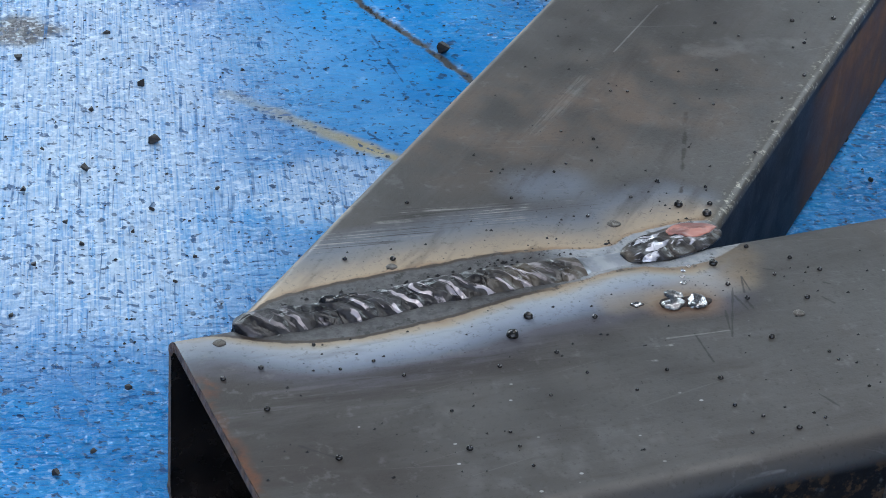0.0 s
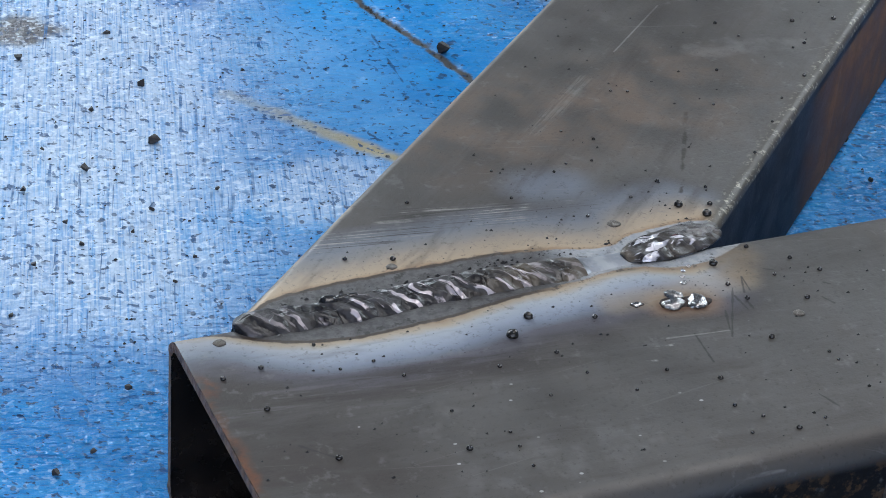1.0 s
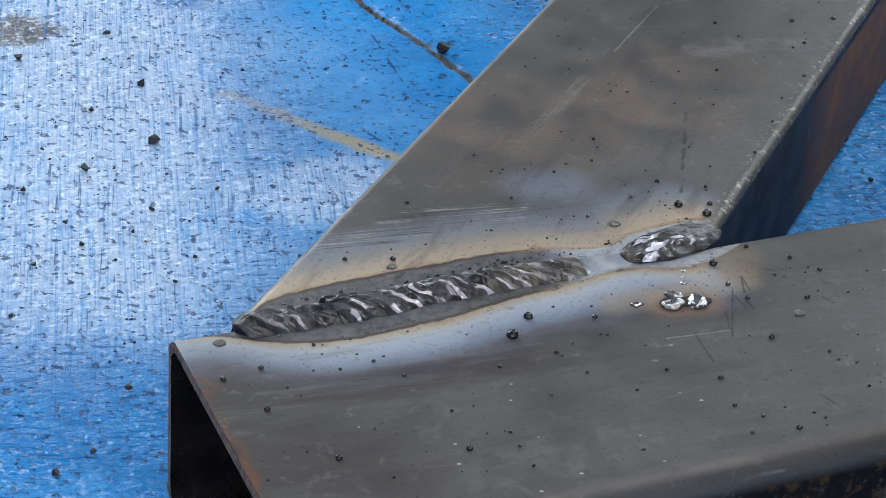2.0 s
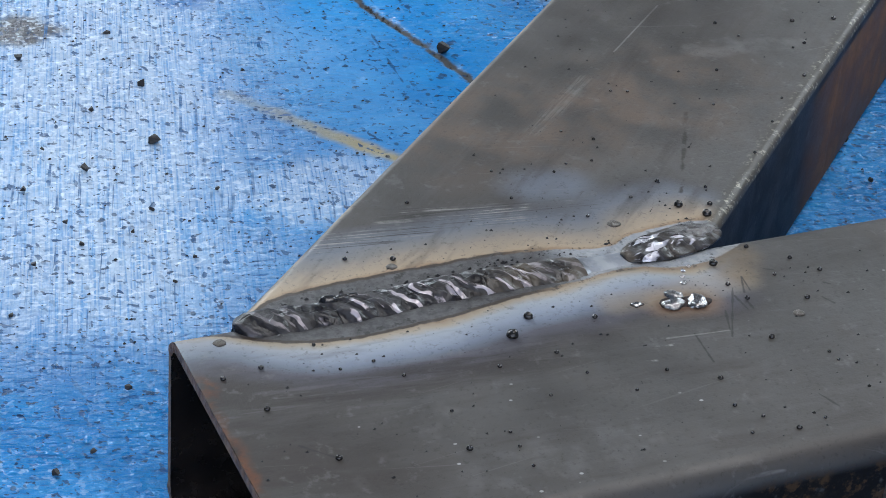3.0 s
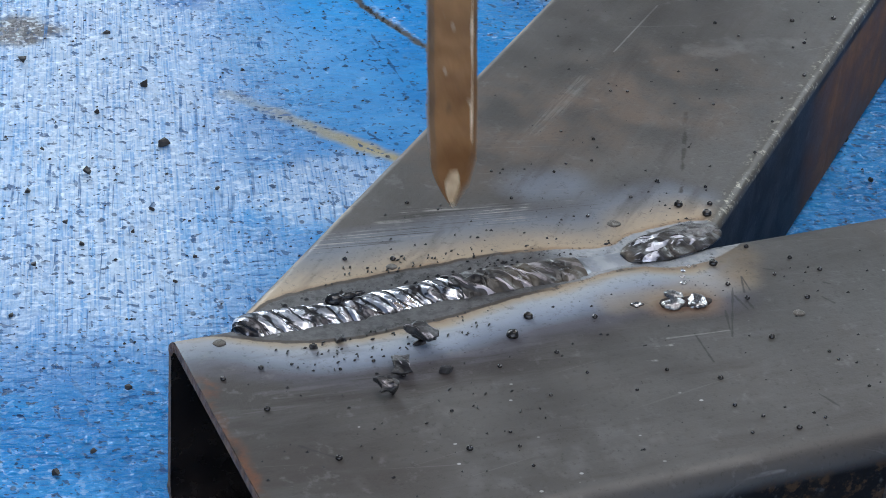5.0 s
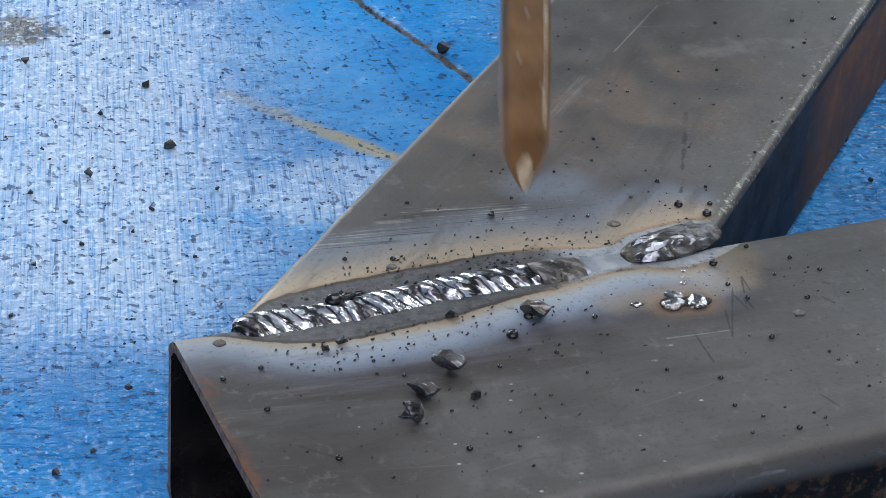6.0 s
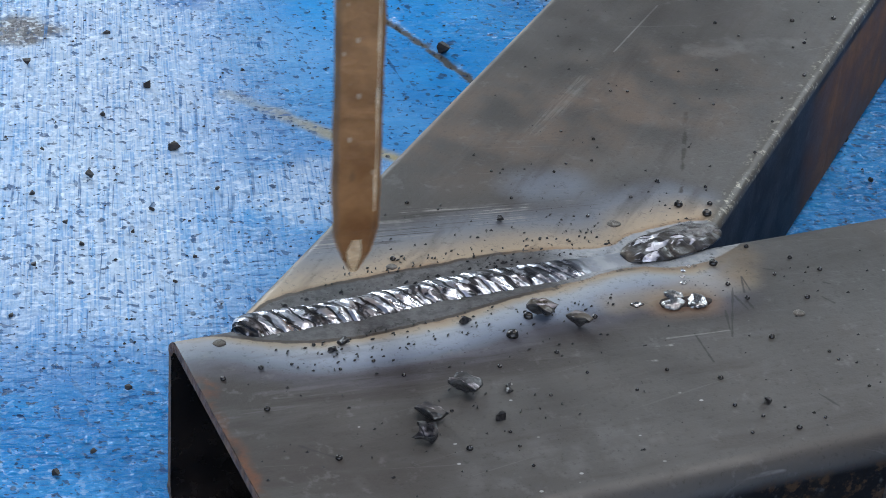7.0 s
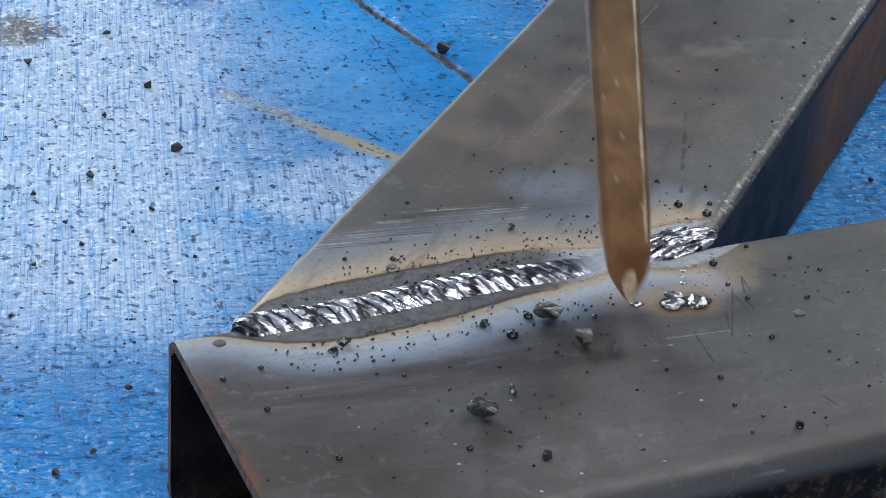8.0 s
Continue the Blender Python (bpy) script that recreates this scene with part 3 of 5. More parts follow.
def build_floor():
    outer = np.array([0.3, 0.5, 1, 2, 5, 15, 60])
    xs = np.concatenate([-0.06 - outer[::-1], np.arange(-0.06, 0.24, 0.0009), 0.24 + outer])
    ys = np.concatenate([-0.05 - outer[::-1], np.arange(-0.05, 0.24, 0.0009), 0.24 + outer])
    X, Y = np.meshgrid(xs, ys, indexing="ij")
    near = (X > -0.059) & (X < 0.239) & (Y > -0.049) & (Y < 0.239)
    u = X * math.cos(0.45) - Y * math.sin(0.45)
    v = X * math.sin(0.45) + Y * math.cos(0.45)
    Z = 0.00028 * smooth_noise(u * 330, v * 420, 1) + 0.00022 * smooth_noise(u * 640, v * 900, 2) + 0.0004 * smooth_noise(X * 60, Y * 60, 3)
    ragged = (smooth_noise(X * 300, Y * 300, 5) - 0.5) * 0.0022
    crack = np.minimum(stroke_distance(X, Y, (0.094, 0.181), (0.1044, 0.1393)), stroke_distance(X, Y, (0.1044, 0.1393), (0.111, 0.108)))
    Z -= 0.0006 * np.clip(1 - (crack + ragged) / 0.0016, 0, 1)
    Z = np.where(near, Z - 0.0008, 0.0)
    verts = np.stack([X.ravel(), Y.ravel(), Z.ravel()], 1)
    me = bpy.data.meshes.new("floor")
    me.from_pydata(verts.tolist(), [], grid_faces(len(xs), len(ys)))
    me.materials.append(FLOOR_PAINT)
    me.polygons.foreach_set("use_smooth", [True] * len(me.polygons))
    return tagged(new("floor", me), "worn blue painted concrete floor with scratches, cracks and grit", "floor", kind="structure")


build_floor()


# ---- an unseen shed added round the work to shape its reflections, closed but for its front ----
def wall_box(name, x0, x1, y0, y1, z0, z1, material, label, category="wall"):
    bm = bmesh.new()
    bmesh.ops.create_cube(bm, size=1.0)
    for v in bm.verts:
        v.co = SHED @ Vector(((x0 + x1) / 2 + v.co.x * (x1 - x0), (y0 + y1) / 2 + v.co.y * (y1 - y0), (z0 + z1) / 2 + v.co.z * (z1 - z0)))
    me = bpy.data.meshes.new(name)
    bm.to_mesh(me)
    bm.free()
    me.materials.append(material)
    return tagged(new(name, me), label, category, kind="structure")


wx0, wx1, wz0, wz1 = WINDOW
wall_box("wall_far_below", -3, 3, FAR, FAR + 0.2, 0.001, wz0, PLASTER, "plain plastered wall, unseen, added below the window")
wall_box("wall_far_above", -3, 3, FAR, FAR + 0.2, wz1, 3.0, PLASTER, "plain plastered wall, unseen, added above the window")
wall_box("wall_far_west", -3, wx0, FAR, FAR + 0.2, wz0, wz1, PLASTER, "plain plastered wall, unseen, added beside the window")
wall_box("wall_far_mid", wx1, EAST_WINDOW[0], FAR, FAR + 0.2, wz0, wz1, PLASTER, "plain plastered wall, unseen, added between two windows")
wall_box("wall_far_east", EAST_WINDOW[1], 3, FAR, FAR + 0.2, wz0, wz1, PLASTER, "plain plastered wall, unseen, added beside the window")
wall_box("wall_west", -3.2, -3, -3, FAR + 0.2, 0.001, 3.0, PLASTER, "plain plastered side wall, unseen, added")
wall_box("wall_east", 3, 3.2, -3, FAR + 0.2, 0.001, 3.0, PLASTER, "plain plastered side wall, unseen, added")
# unseen ceiling pieces, left open round the overhead fill lamp
sx0, sx1, sy0, sy1 = FILL_OPENING
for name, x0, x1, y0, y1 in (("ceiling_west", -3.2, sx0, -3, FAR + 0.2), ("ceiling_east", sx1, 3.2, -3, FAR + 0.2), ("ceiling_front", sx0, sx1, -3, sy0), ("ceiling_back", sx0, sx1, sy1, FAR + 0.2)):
    wall_box(name, x0, x1, y0, y1, 3.0, 3.15, ROOFING, "plain grey ceiling, unseen, added round the overhead fill lamp", "ceiling")

# ---- the welded frame: a rail, a brace cut to meet it, the weld between them ----
WIDTH, HEIGHT, WALL_T = 60.0, 34.0, 1.7
ANGLE = radians(43.19)
ALONG = Vector((math.cos(ANGLE), math.sin(ANGLE), 0))
ACROSS = Vector((-math.sin(ANGLE), math.cos(ANGLE), 0))
BRACE_FOOT = Vector((10.13, 0, 0))
BRACE_WIDTH = 59.35

welded_frame = tagged(new("welded_frame"), "two grey rectangular steel tubes welded together on the floor", "steel frame")


def tube_mesh(name, stations, width, corner, material, where):
    """A hollow tube: where(s, station) gives a section point's place, in mm."""
    outer = rounded_section(width, HEIGHT, corner)
    inner = [(a - WALL_T, b - WALL_T) for a, b in rounded_section(width - 2 * WALL_T, HEIGHT - 2 * WALL_T, corner - WALL_T)]
    k = len(outer)
    verts, faces = [], []
    for ring in (outer, inner):
        for st in stations:
            verts += [where(q, st) * MM for q in ring]
    n = len(stations)
    for r in range(2):
        for s in range(n - 1):
            for i in range(k):
                a, b = (r * n + s) * k + i, (r * n + s) * k + (i + 1) % k
                faces.append((a, b, b + k, a + k))
    far = n - 1
    for i in range(k):
        j = (i + 1) % k
        faces.append((far * k + i, far * k + j, (n + far) * k + j, (n + far) * k + i))
    half = n * k
    inner_faces = [tuple(i - half for i in f) for f in faces if min(f) >= half]
    outer_faces = [f for f in faces if min(f) < half]
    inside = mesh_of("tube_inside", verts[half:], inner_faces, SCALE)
    used = [f for f in outer_faces if max(f) < half] + [f for f in outer_faces if max(f) >= half]
    return mesh_of(name, verts, used, material), outer, inner, inside


RAIL_BACK = 0.35


def rail_point(q, x):
    return Vector((x, q[0] + RAIL_BACK, HEIGHT + q[1]))


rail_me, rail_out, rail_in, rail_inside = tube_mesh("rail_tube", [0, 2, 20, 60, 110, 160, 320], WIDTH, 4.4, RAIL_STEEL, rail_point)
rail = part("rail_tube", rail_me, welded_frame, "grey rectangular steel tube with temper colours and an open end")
part("tube_inside", rail_inside, rail, "black inner surface of the tube")
ring = len(rail_out)
cut_v = [Vector((-0.1 * (i % 3), q[0] + RAIL_BACK, HEIGHT + q[1])) * MM for i, q in enumerate(rail_out + rail_in)]
cut_v += [Vector((0.6, a + RAIL_BACK, HEIGHT + b)) * MM for a, b in rail_out + rail_in]
cut_f = [(i, (i + 1) % ring, ring + (i + 1) % ring, ring + i) for i in range(ring)]
part("cut_end", mesh_of("cut_end", cut_v, cut_f, RUSTED, False), rail, "rusty sawn rim of the open tube")


def brace_point(q, s):
    base = BRACE_FOOT + ACROSS * q[0] + Vector((0, 0, HEIGHT + q[1]))
    start = (0.15 - base.y) / ALONG.y          # slide along the tube to the mitre plane
    return base + ALONG * (start + s)


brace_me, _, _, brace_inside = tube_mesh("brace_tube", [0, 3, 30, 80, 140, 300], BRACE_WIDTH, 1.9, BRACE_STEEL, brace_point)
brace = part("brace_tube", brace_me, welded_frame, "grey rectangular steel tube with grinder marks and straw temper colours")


part("tube_inside", brace_inside, brace, "black inner surface of the tube")


# weld bead: a crowned run with slanted overlapping ripples
BEAD_FROM, BEAD_TO = 9.9, 82.0


def bead_half(x):
    end = np.clip((x - BEAD_FROM) / 4.0, 0, 1)
    tail = np.clip((BEAD_TO - x) / 14.0, 0, 1)
    return 3.55 * np.sqrt(np.clip(1 - (1 - end) ** 2, 0, 1)) * (0.55 + 0.45 * np.sqrt(tail)) * (0.93 + 0.13 * smooth_noise(x * 0.55, x * 0 + 3, 51) + 0.07 * smooth_noise(x * 1.9, x * 0 + 7, 52)) + 0.02


def bead_mid(x):
    return -1.55 + 0.35 * np.sin(x * 0.16) + 0.022 * (x - 40)


def bead_height(x, v, seed=11):
    """Height in mm over the tube faces at x along the run, v from -1 to 1 across it."""
    end = np.clip((x - BEAD_FROM) / 5.0, 0, 1)
    tail = np.clip((75 - x) / 18.0, 0, 1)
    crown = (0.95 + 0.55 * np.clip((17 - x) / 6, 0, 1)) * np.sqrt(np.clip(1 - (1 - end) ** 2, 0, 1)) * (0.12 + 0.88 * tail ** 0.8)
    y = v * 4.1
    lag = x + 0.66 * y - 0.09 * y * y + 0.8 * smooth_noise(x * 0.35 + 3, v * 1.7 + 5, seed)
    lag = lag + 3.2 * smooth_noise(x * 0.17 + 1, v * 0.8 + 2, seed + 4)
    pitch = lag / 3.3
    saw = pitch - np.floor(pitch)
    ripple = np.where(saw < 0.72, saw / 0.72, (1 - saw) / 0.28)
    small = smooth_noise(lag * 2.4, y * 0.45, seed + 1) - 0.5
    body = np.clip(1 - v * v, 0, 1) ** 0.92
    return crown * body * (0.58 + 0.80 * ripple * smooth_noise(lag * 0.32, y * 0.35, seed + 2) + 0.16 * small + 0.22 * (smooth_noise(x * 0.5, y * 0.6, seed + 3) - 0.5)) - 0.25 * (1 - body)


def surface_mesh(name, us, vs, place, material):
    U, V = np.meshgrid(us, vs, indexing="ij")
    verts = np.stack(place(U, V), -1).reshape(-1, 3) * MM
    return mesh_of(name, verts, grid_faces(len(us), len(vs)), material)


def bead_place(U, V):
    return U, bead_mid(U) + V * bead_half(U), HEIGHT + bead_height(U, V)


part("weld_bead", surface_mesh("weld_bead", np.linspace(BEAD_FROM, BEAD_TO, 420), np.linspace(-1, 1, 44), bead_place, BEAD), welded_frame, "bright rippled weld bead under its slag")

# tack weld where the brace's far corner meets the rail
TACK_AT, TACK_L, TACK_W, TACK_TURN = (89.7, 0.6), 9.6, 4.1, radians(10)


def tack_height(a, b):
    r2 = np.clip(1 - a * a - b * b, 0, 1)
    bend = b + 0.35 * a * a + 0.25 * smooth_noise(a * 2 + 4, b * 2 + 9, 23)
    wave = smooth_noise(a * 2.2 + 7, bend * 5.5 + 3, 21)
    fine = smooth_noise(a * 6 + 2, bend * 13, 22)
    return 1.2 * r2 ** 0.5 * (0.30 + 0.75 * wave + 0.30 * fine) - 0.2 * (1 - r2)


def tack_place(U, V, grow=1.0):
    b = V * np.sqrt(np.clip(1 - U * U, 0.0004, 1))
    x, y = U * TACK_L * grow, b * TACK_W * grow
    c, s = math.cos(TACK_TURN), math.sin(TACK_TURN)
    return TACK_AT[0] + c * x - s * y, TACK_AT[1] + s * x + c * y, HEIGHT + tack_height(U, b)


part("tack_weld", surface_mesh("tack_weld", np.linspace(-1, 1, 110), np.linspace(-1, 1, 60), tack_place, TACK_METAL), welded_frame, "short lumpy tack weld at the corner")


def blob(name, material, seed, flat=0.75, rough=0.18, segs=14, rings=9):
    bm = bmesh.new()
    bmesh.ops.create_uvsphere(bm, u_segments=segs, v_segments=rings, radius=1.0)
    for v in bm.verts:
        v.co *= 1 + rough * noise.noise(v.co * 1.7 + Vector((seed * 3.1, 0, 0)))
        v.co.z *= flat
    me = bpy.data.meshes.new(name)
    bm.to_mesh(me)
    bm.free()
    me.materials.append(material)
    for poly in me.polygons:
        poly.use_smooth = True
    return me


# spatter frozen onto the tubes: x, y, radius in mm
ROUND = [(51.9, -16.8, 1.2), (56.5, -12.7, 0.95), (96.9, 11.8, 0.95), (100.3, 7.6, 1.0), (93.6, -7.2, 0.9), (4.1, -14.5, 0.55), (10.6, -13.4, 0.5),
         (67.0, -15.9, 0.55), (46.4, -24.1, 0.45), (78.7, -37.3, 0.55), (92.3, -29.7, 0.6), (107.4, -9.3, 0.5), (110.5, -14.1, 0.5), (14.1, -38.5, 0.65),
         (33.5, -42.2, 0.65), (50.9, 26.0, 0.45), (69.2, 22.3, 0.35), (97.0, 20.3, 0.5), (88.8, 30.3, 0.35), (69.6, 31.9, 0.35), (89.9, 16.6, 0.4),
         (137.8, 73.8, 0.45), (154.0, 70.5, 0.6), (163.1, 69.2, 0.6), (151.4, 61.1, 0.45), (144.2, 48.7, 0.5), (128.3, 55.5, 0.4), (104.0, 53.4, 0.35)]
ROUND_SMALL = [(107.1, 52.3, 0.35), (120.9, 43.1, 0.35), (8.0, -23.9, 0.6), (22.2, -17.4, 0.35), (79.6, 12.9, 0.4), (41.8, 9.8, 0.6), (34.1, 12.1, 0.5), (20.5, -10.0, 0.4),
               (84.1, -52.7, 0.55), (80.2, -48.3, 0.4), (77.3, -44.5, 0.45), (101.8, -4.0, 0.5), (102.5, 10.5, 0.6), (104.6, 16.0, 0.4)]
SPECKS = [(92.9, -13.6, 0.5), (94.1, -18.3, 0.5), (102.2, -13.2, 0.4), (104.0, -21.1, 0.6), (99.3, -36.1, 0.35), (99.6, -38.5, 0.35), (100.5, -46.4, 0.35), (89.4, -51.6, 0.35),
          (76.5, -51.6, 0.35), (139.8, 67.5, 0.35), (148.1, 59.9, 0.35), (92.6, 37.3, 0.4), (88.0, 41.7, 0.35), (83.8, 30.6, 0.35), (80.4, 28.5, 0.35), (135.1, 41.8, 0.35),
          (128.6, 34.0, 0.35), (119.5, 24.5, 0.4), (34.6, -32.7, 0.35), (41.0, -40.2, 0.35), (40.9, -48.9, 0.35), (31.1, -21.8, 0.4), (27.9, -16.9, 0.35), (59.0, -29.7, 0.35),
          (56.7, -23.2, 0.45), (40.9, -43.9, 0.35), (71.5, -32.8, 0.4), (64.5, -36.2, 0.35), (50.9, -33.5, 0.35)]
FLAT = [(6.6, -5.1, 1.1), (40.8, 7.7, 1.0), (83.0, 9.4, 1.3), (100.3, -24.8, 1.1)]
bead_shapes = [blob("spatter_bead", SPATTER, i, 0.8) for i in range(3)]
for i, (x, y, r) in enumerate(ROUND + ROUND_SMALL + SPECKS):
    ob = part("spatter_bead", bead_shapes[i % 3], welded_frame)
    ob.matrix_local = pose(x * MM, y * MM, TOP + 0.25 * r * MM, 0, 0, i * 47) @ Matrix.Diagonal((r * 0.85 * MM, r * 0.85 * MM, r * 0.85 * MM, 1))
flat_shape = blob("flat_spatter", DULL, 5, 0.22)
for x, y, r in FLAT:
    part("flat_spatter", flat_shape, welded_frame).matrix_local = pose(x * MM, y * MM, TOP) @ Matrix.Diagonal((r * MM, r * MM * 0.9, r * MM, 1))
crater_shape = blob("burn_mark", BURNT, 9, 0.08, 0.35, 40, 12)
for x, y, r in ((81.4, -16.0, 2.3), (85.2, -16.6, 2.4), (75.3, -14.6, 1.2)):
    part("burn_mark", crater_shape, welded_frame, "rust-brown burn mark round spatter").matrix_local = pose(x * MM, y * MM, TOP - 0.00005) @ Matrix.Diagonal((r * MM, r * MM * 0.8, r * MM, 1))
silver_shape = blob("silver_spatter", SILVER, 8, 0.38, 0.3, 28, 16)
for x, y, r, turn in ((81.2, -16.4, 2.1, 20), (85.4, -16.9, 2.2, 70), (82.6, -14.0, 1.7, 140), (75.3, -14.6, 0.9, 0), (86.0, -10.9, 0.7, 50), (86.6, -9.2, 0.5, 10), (87.6, -7.6, 0.55, 80), (89.2, -6.6, 0.55, 30)):
    part("silver_spatter", silver_shape, welded_frame, "shiny silver spatter splash").matrix_local = pose(x * MM, y * MM, TOP, 0, 0, turn) @ Matrix.Diagonal((r * MM, r * MM * 0.75, r * MM, 1))


# ---- slag: the crust on the weld in pieces that break away, each with its own edges ----
def crust_piece(name, a0, a1, v0, v1, place, lift, root=0.0, material=SLAG):
    """A closed shell over the bead between jagged ends; returns its mesh, about its own middle, and that middle."""
    nu, nv = 22, 16
    s, w = np.meshgrid(np.linspace(0, 1, nu), np.linspace(0, 1, nv), indexing="ij")
    V = v0 + (v1 - v0) * w
    left = a0[0] + a0[1] * (smooth_noise(V * 2.6 + 9, V * 0 + a0[0], 31) - 0.5) - a0[1] * 0.16 * V
    right = a1[0] + a1[1] * (smooth_noise(V * 2.6 + 9, V * 0 + a1[0], 31) - 0.5) - a1[1] * 0.16 * V
    U = left + (right - left) * s
    x, y, z = place(U, V)
    thick = lift * (0.45 + 0.9 * smooth_noise(x * 0.30, y * 0.35, 37) + 0.5 * smooth_noise(x * 0.9, y * 0.9, 38)) * np.clip(1.2 - V * V, 0.3, 1)
    top = np.stack((x, y, z + 0.05 + thick), -1).reshape(-1, 3)
    bulge = np.clip(4 * s * (1 - s), 0, 1) ** 0.6 * np.clip(4 * w * (1 - w), 0, 1) ** 0.6
    low = np.stack((x, y, z + 0.03 - root * bulge * (0.6 + 0.8 * smooth_noise(x * 0.8, y * 0.8, 39))), -1).reshape(-1, 3)
    verts = np.concatenate([top, low])
    n = nu * nv
    faces = grid_faces(nu, nv) + [tuple(reversed(f)) for f in grid_faces(nu, nv, n)]
    rim = [i * nv for i in range(nu)] + [(nu - 1) * nv + j for j in range(1, nv)] + [i * nv + nv - 1 for i in range(nu - 2, -1, -1)] + [j for j in range(nv - 2, 0, -1)]
    faces += [(rim[i], rim[(i + 1) % len(rim)], rim[(i + 1) % len(rim)] + n, rim[i] + n) for i in range(len(rim))]
    mid = verts.mean(0)
    me = mesh_of(name, (verts - mid) * MM, faces, material)
    me.materials.append(SLAG_UNDER)
    for poly in me.polygons:
        poly.material_index = int(poly.index >= (nu - 1) * (nv - 1))
    spot = me.attributes.new("place", "FLOAT_VECTOR", "POINT")
    for item in spot.data:
        item.vector = mid * MM
    return me, mid * MM


SLAG_LABEL = "dark grey brittle slag crust on the weld, silvery glints painted in"
cuts = [9.95, 16.0, 22.0, 27.0, 33.0, 38.0, 43.0, 48.0, 53.0, 58.0, 63.0, 66.5, 69.0, 71.5]
LASTING = (2, 4, 6, 9, 12)      # thicker pieces that come to rest on the rail
slag, rest, splinters = [], [], []
for i in range(len(cuts) - 1):
    a0 = (cuts[i], 0.0 if i == 0 else 1.7)
    a1 = (cuts[i + 1], 0.0 if i == len(cuts) - 2 else 1.7)
    split = 0.1 - 0.35 * (i % 3 == 2)
    for row, v0, v1 in ((slag, -1.0, split), (rest, split, 1.0)):
        lasting = row is slag and i in LASTING
        end = (cuts[i] + 0.62 * (cuts[i + 1] - cuts[i]), 1.7) if lasting and i < 12 else a1
        if lasting and i < 12:
            me, mid = crust_piece("slag_piece", end, a1, v0, v1, bead_place, 0.42)
            ob = tagged(new("slag_piece", me), SLAG_LABEL, "slag", "slag on the weld")
            ob.matrix_world = Matrix.Translation(mid)
            splinters.append(ob)
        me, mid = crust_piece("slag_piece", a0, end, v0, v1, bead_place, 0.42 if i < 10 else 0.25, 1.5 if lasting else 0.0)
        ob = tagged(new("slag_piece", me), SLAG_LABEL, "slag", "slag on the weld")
        ob.matrix_world = Matrix.Translation(mid)
        row.append(ob)
tack_slag = []
for i, (a, b) in enumerate(((-0.97, -0.45), (-0.45, 0.1), (0.1, 0.55), (0.55, 0.97))):
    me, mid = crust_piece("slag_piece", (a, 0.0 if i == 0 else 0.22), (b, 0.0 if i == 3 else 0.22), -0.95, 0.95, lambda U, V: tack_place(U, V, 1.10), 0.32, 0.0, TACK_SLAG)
    ob = tagged(new("slag_piece", me), "dark glossy slag crust on the tack weld, bright glints painted in", "slag", "slag on the weld")
    ob.matrix_world = Matrix.Translation(mid)
    tack_slag.append(ob)


SMOOTH_SLAG = plain_metal("smooth_grey_slag", (0.040, 0.038, 0.039), (0.20, 0.19, 0.185), 0.34, 330, 0.3, 0.8, 0.0006)
HOT = Nodes("glowing_hot_slag", Base_Color=(0.10, 0.075, 0.068), Roughness=0.45)
HOT.put("Emission Color", HOT.mix(HOT.step(HOT.noise(HOT.object_space(), 240, 3), 0.40, 0.60), (0.30, 0.05, 0.035), (1.0, 0.36, 0.27)))
HOT.put("Emission Strength", 0.30)


def plate_mesh(name, material, rise, seed):
    """A thin plate with an uneven outline lying over the far end of the tack weld."""
    s, a = np.meshgrid(np.linspace(0, 1, 14), np.linspace(0, 2 * math.pi, 41)[:-1], indexing="ij")
    reach = s * (0.86 + 0.28 * smooth_noise(np.cos(a) * 1.6 + 5, np.sin(a) * 1.6 + 5, seed))
    U, B = 0.46 + 0.50 * reach * np.cos(a), 0.26 + 0.62 * reach * np.sin(a)
    x, y, z = tack_place(np.clip(U, -1, 0.97), B * 1.0, 1.08)
    top = np.stack((x, y, z + 0.46 + rise * (1 - s ** 3)), -1).reshape(-1, 3)
    n = len(top)
    verts = np.concatenate([top, top - np.array([0, 0, 0.12])])
    faces = []
    for i in range(13):
        for j in range(40):
            q = (i * 40 + j, i * 40 + (j + 1) % 40, (i + 1) * 40 + (j + 1) % 40, (i + 1) * 40 + j)
            faces += [q, tuple(k + n for k in reversed(q))]
    faces += [(520 + j, 520 + (j + 1) % 40, n + 520 + (j + 1) % 40, n + 520 + j) for j in range(40)]
    mid = top.mean(0)
    return mesh_of(name, (verts - mid) * MM, faces, material), mid * MM


crust_me, crust_mid = plate_mesh("slag_piece", SMOOTH_SLAG, 0.14, 12)
crater_crust = tagged(new("slag_piece", crust_me), "smooth grey slag plate cooling on the tack weld", "slag", "slag on the weld")
crater_crust.matrix_world = Matrix.Translation(crust_mid)
hot_film = part("hot_film", plate_mesh("hot_film", HOT.m, 0.10, 12)[0], crater_crust, "molten film glowing dull red")


def chip_mesh(name, seed, sx, sy, sz, material=None):
    """An angular chip of slag, about its own middle."""
    rng = random.Random(seed)
    bm = bmesh.new()
    for _ in range(15):
        q = Vector((rng.uniform(-1, 1), rng.uniform(-1, 1), rng.uniform(-1, 1)))
        q = q / max(abs(q.x), abs(q.y), abs(q.z)) * rng.uniform(0.6, 1.0)
        bm.verts.new((q.x * sx * MM, q.y * sy * MM, q.z * sz * MM))
    bmesh.ops.convex_hull(bm, input=bm.verts)
    bmesh.ops.delete(bm, geom=[v for v in bm.verts if not v.link_faces], context="VERTS")
    me = bpy.data.meshes.new(name)
    bm.to_mesh(me)
    bm.free()
    me.materials.append(material or SLAG)
    return me


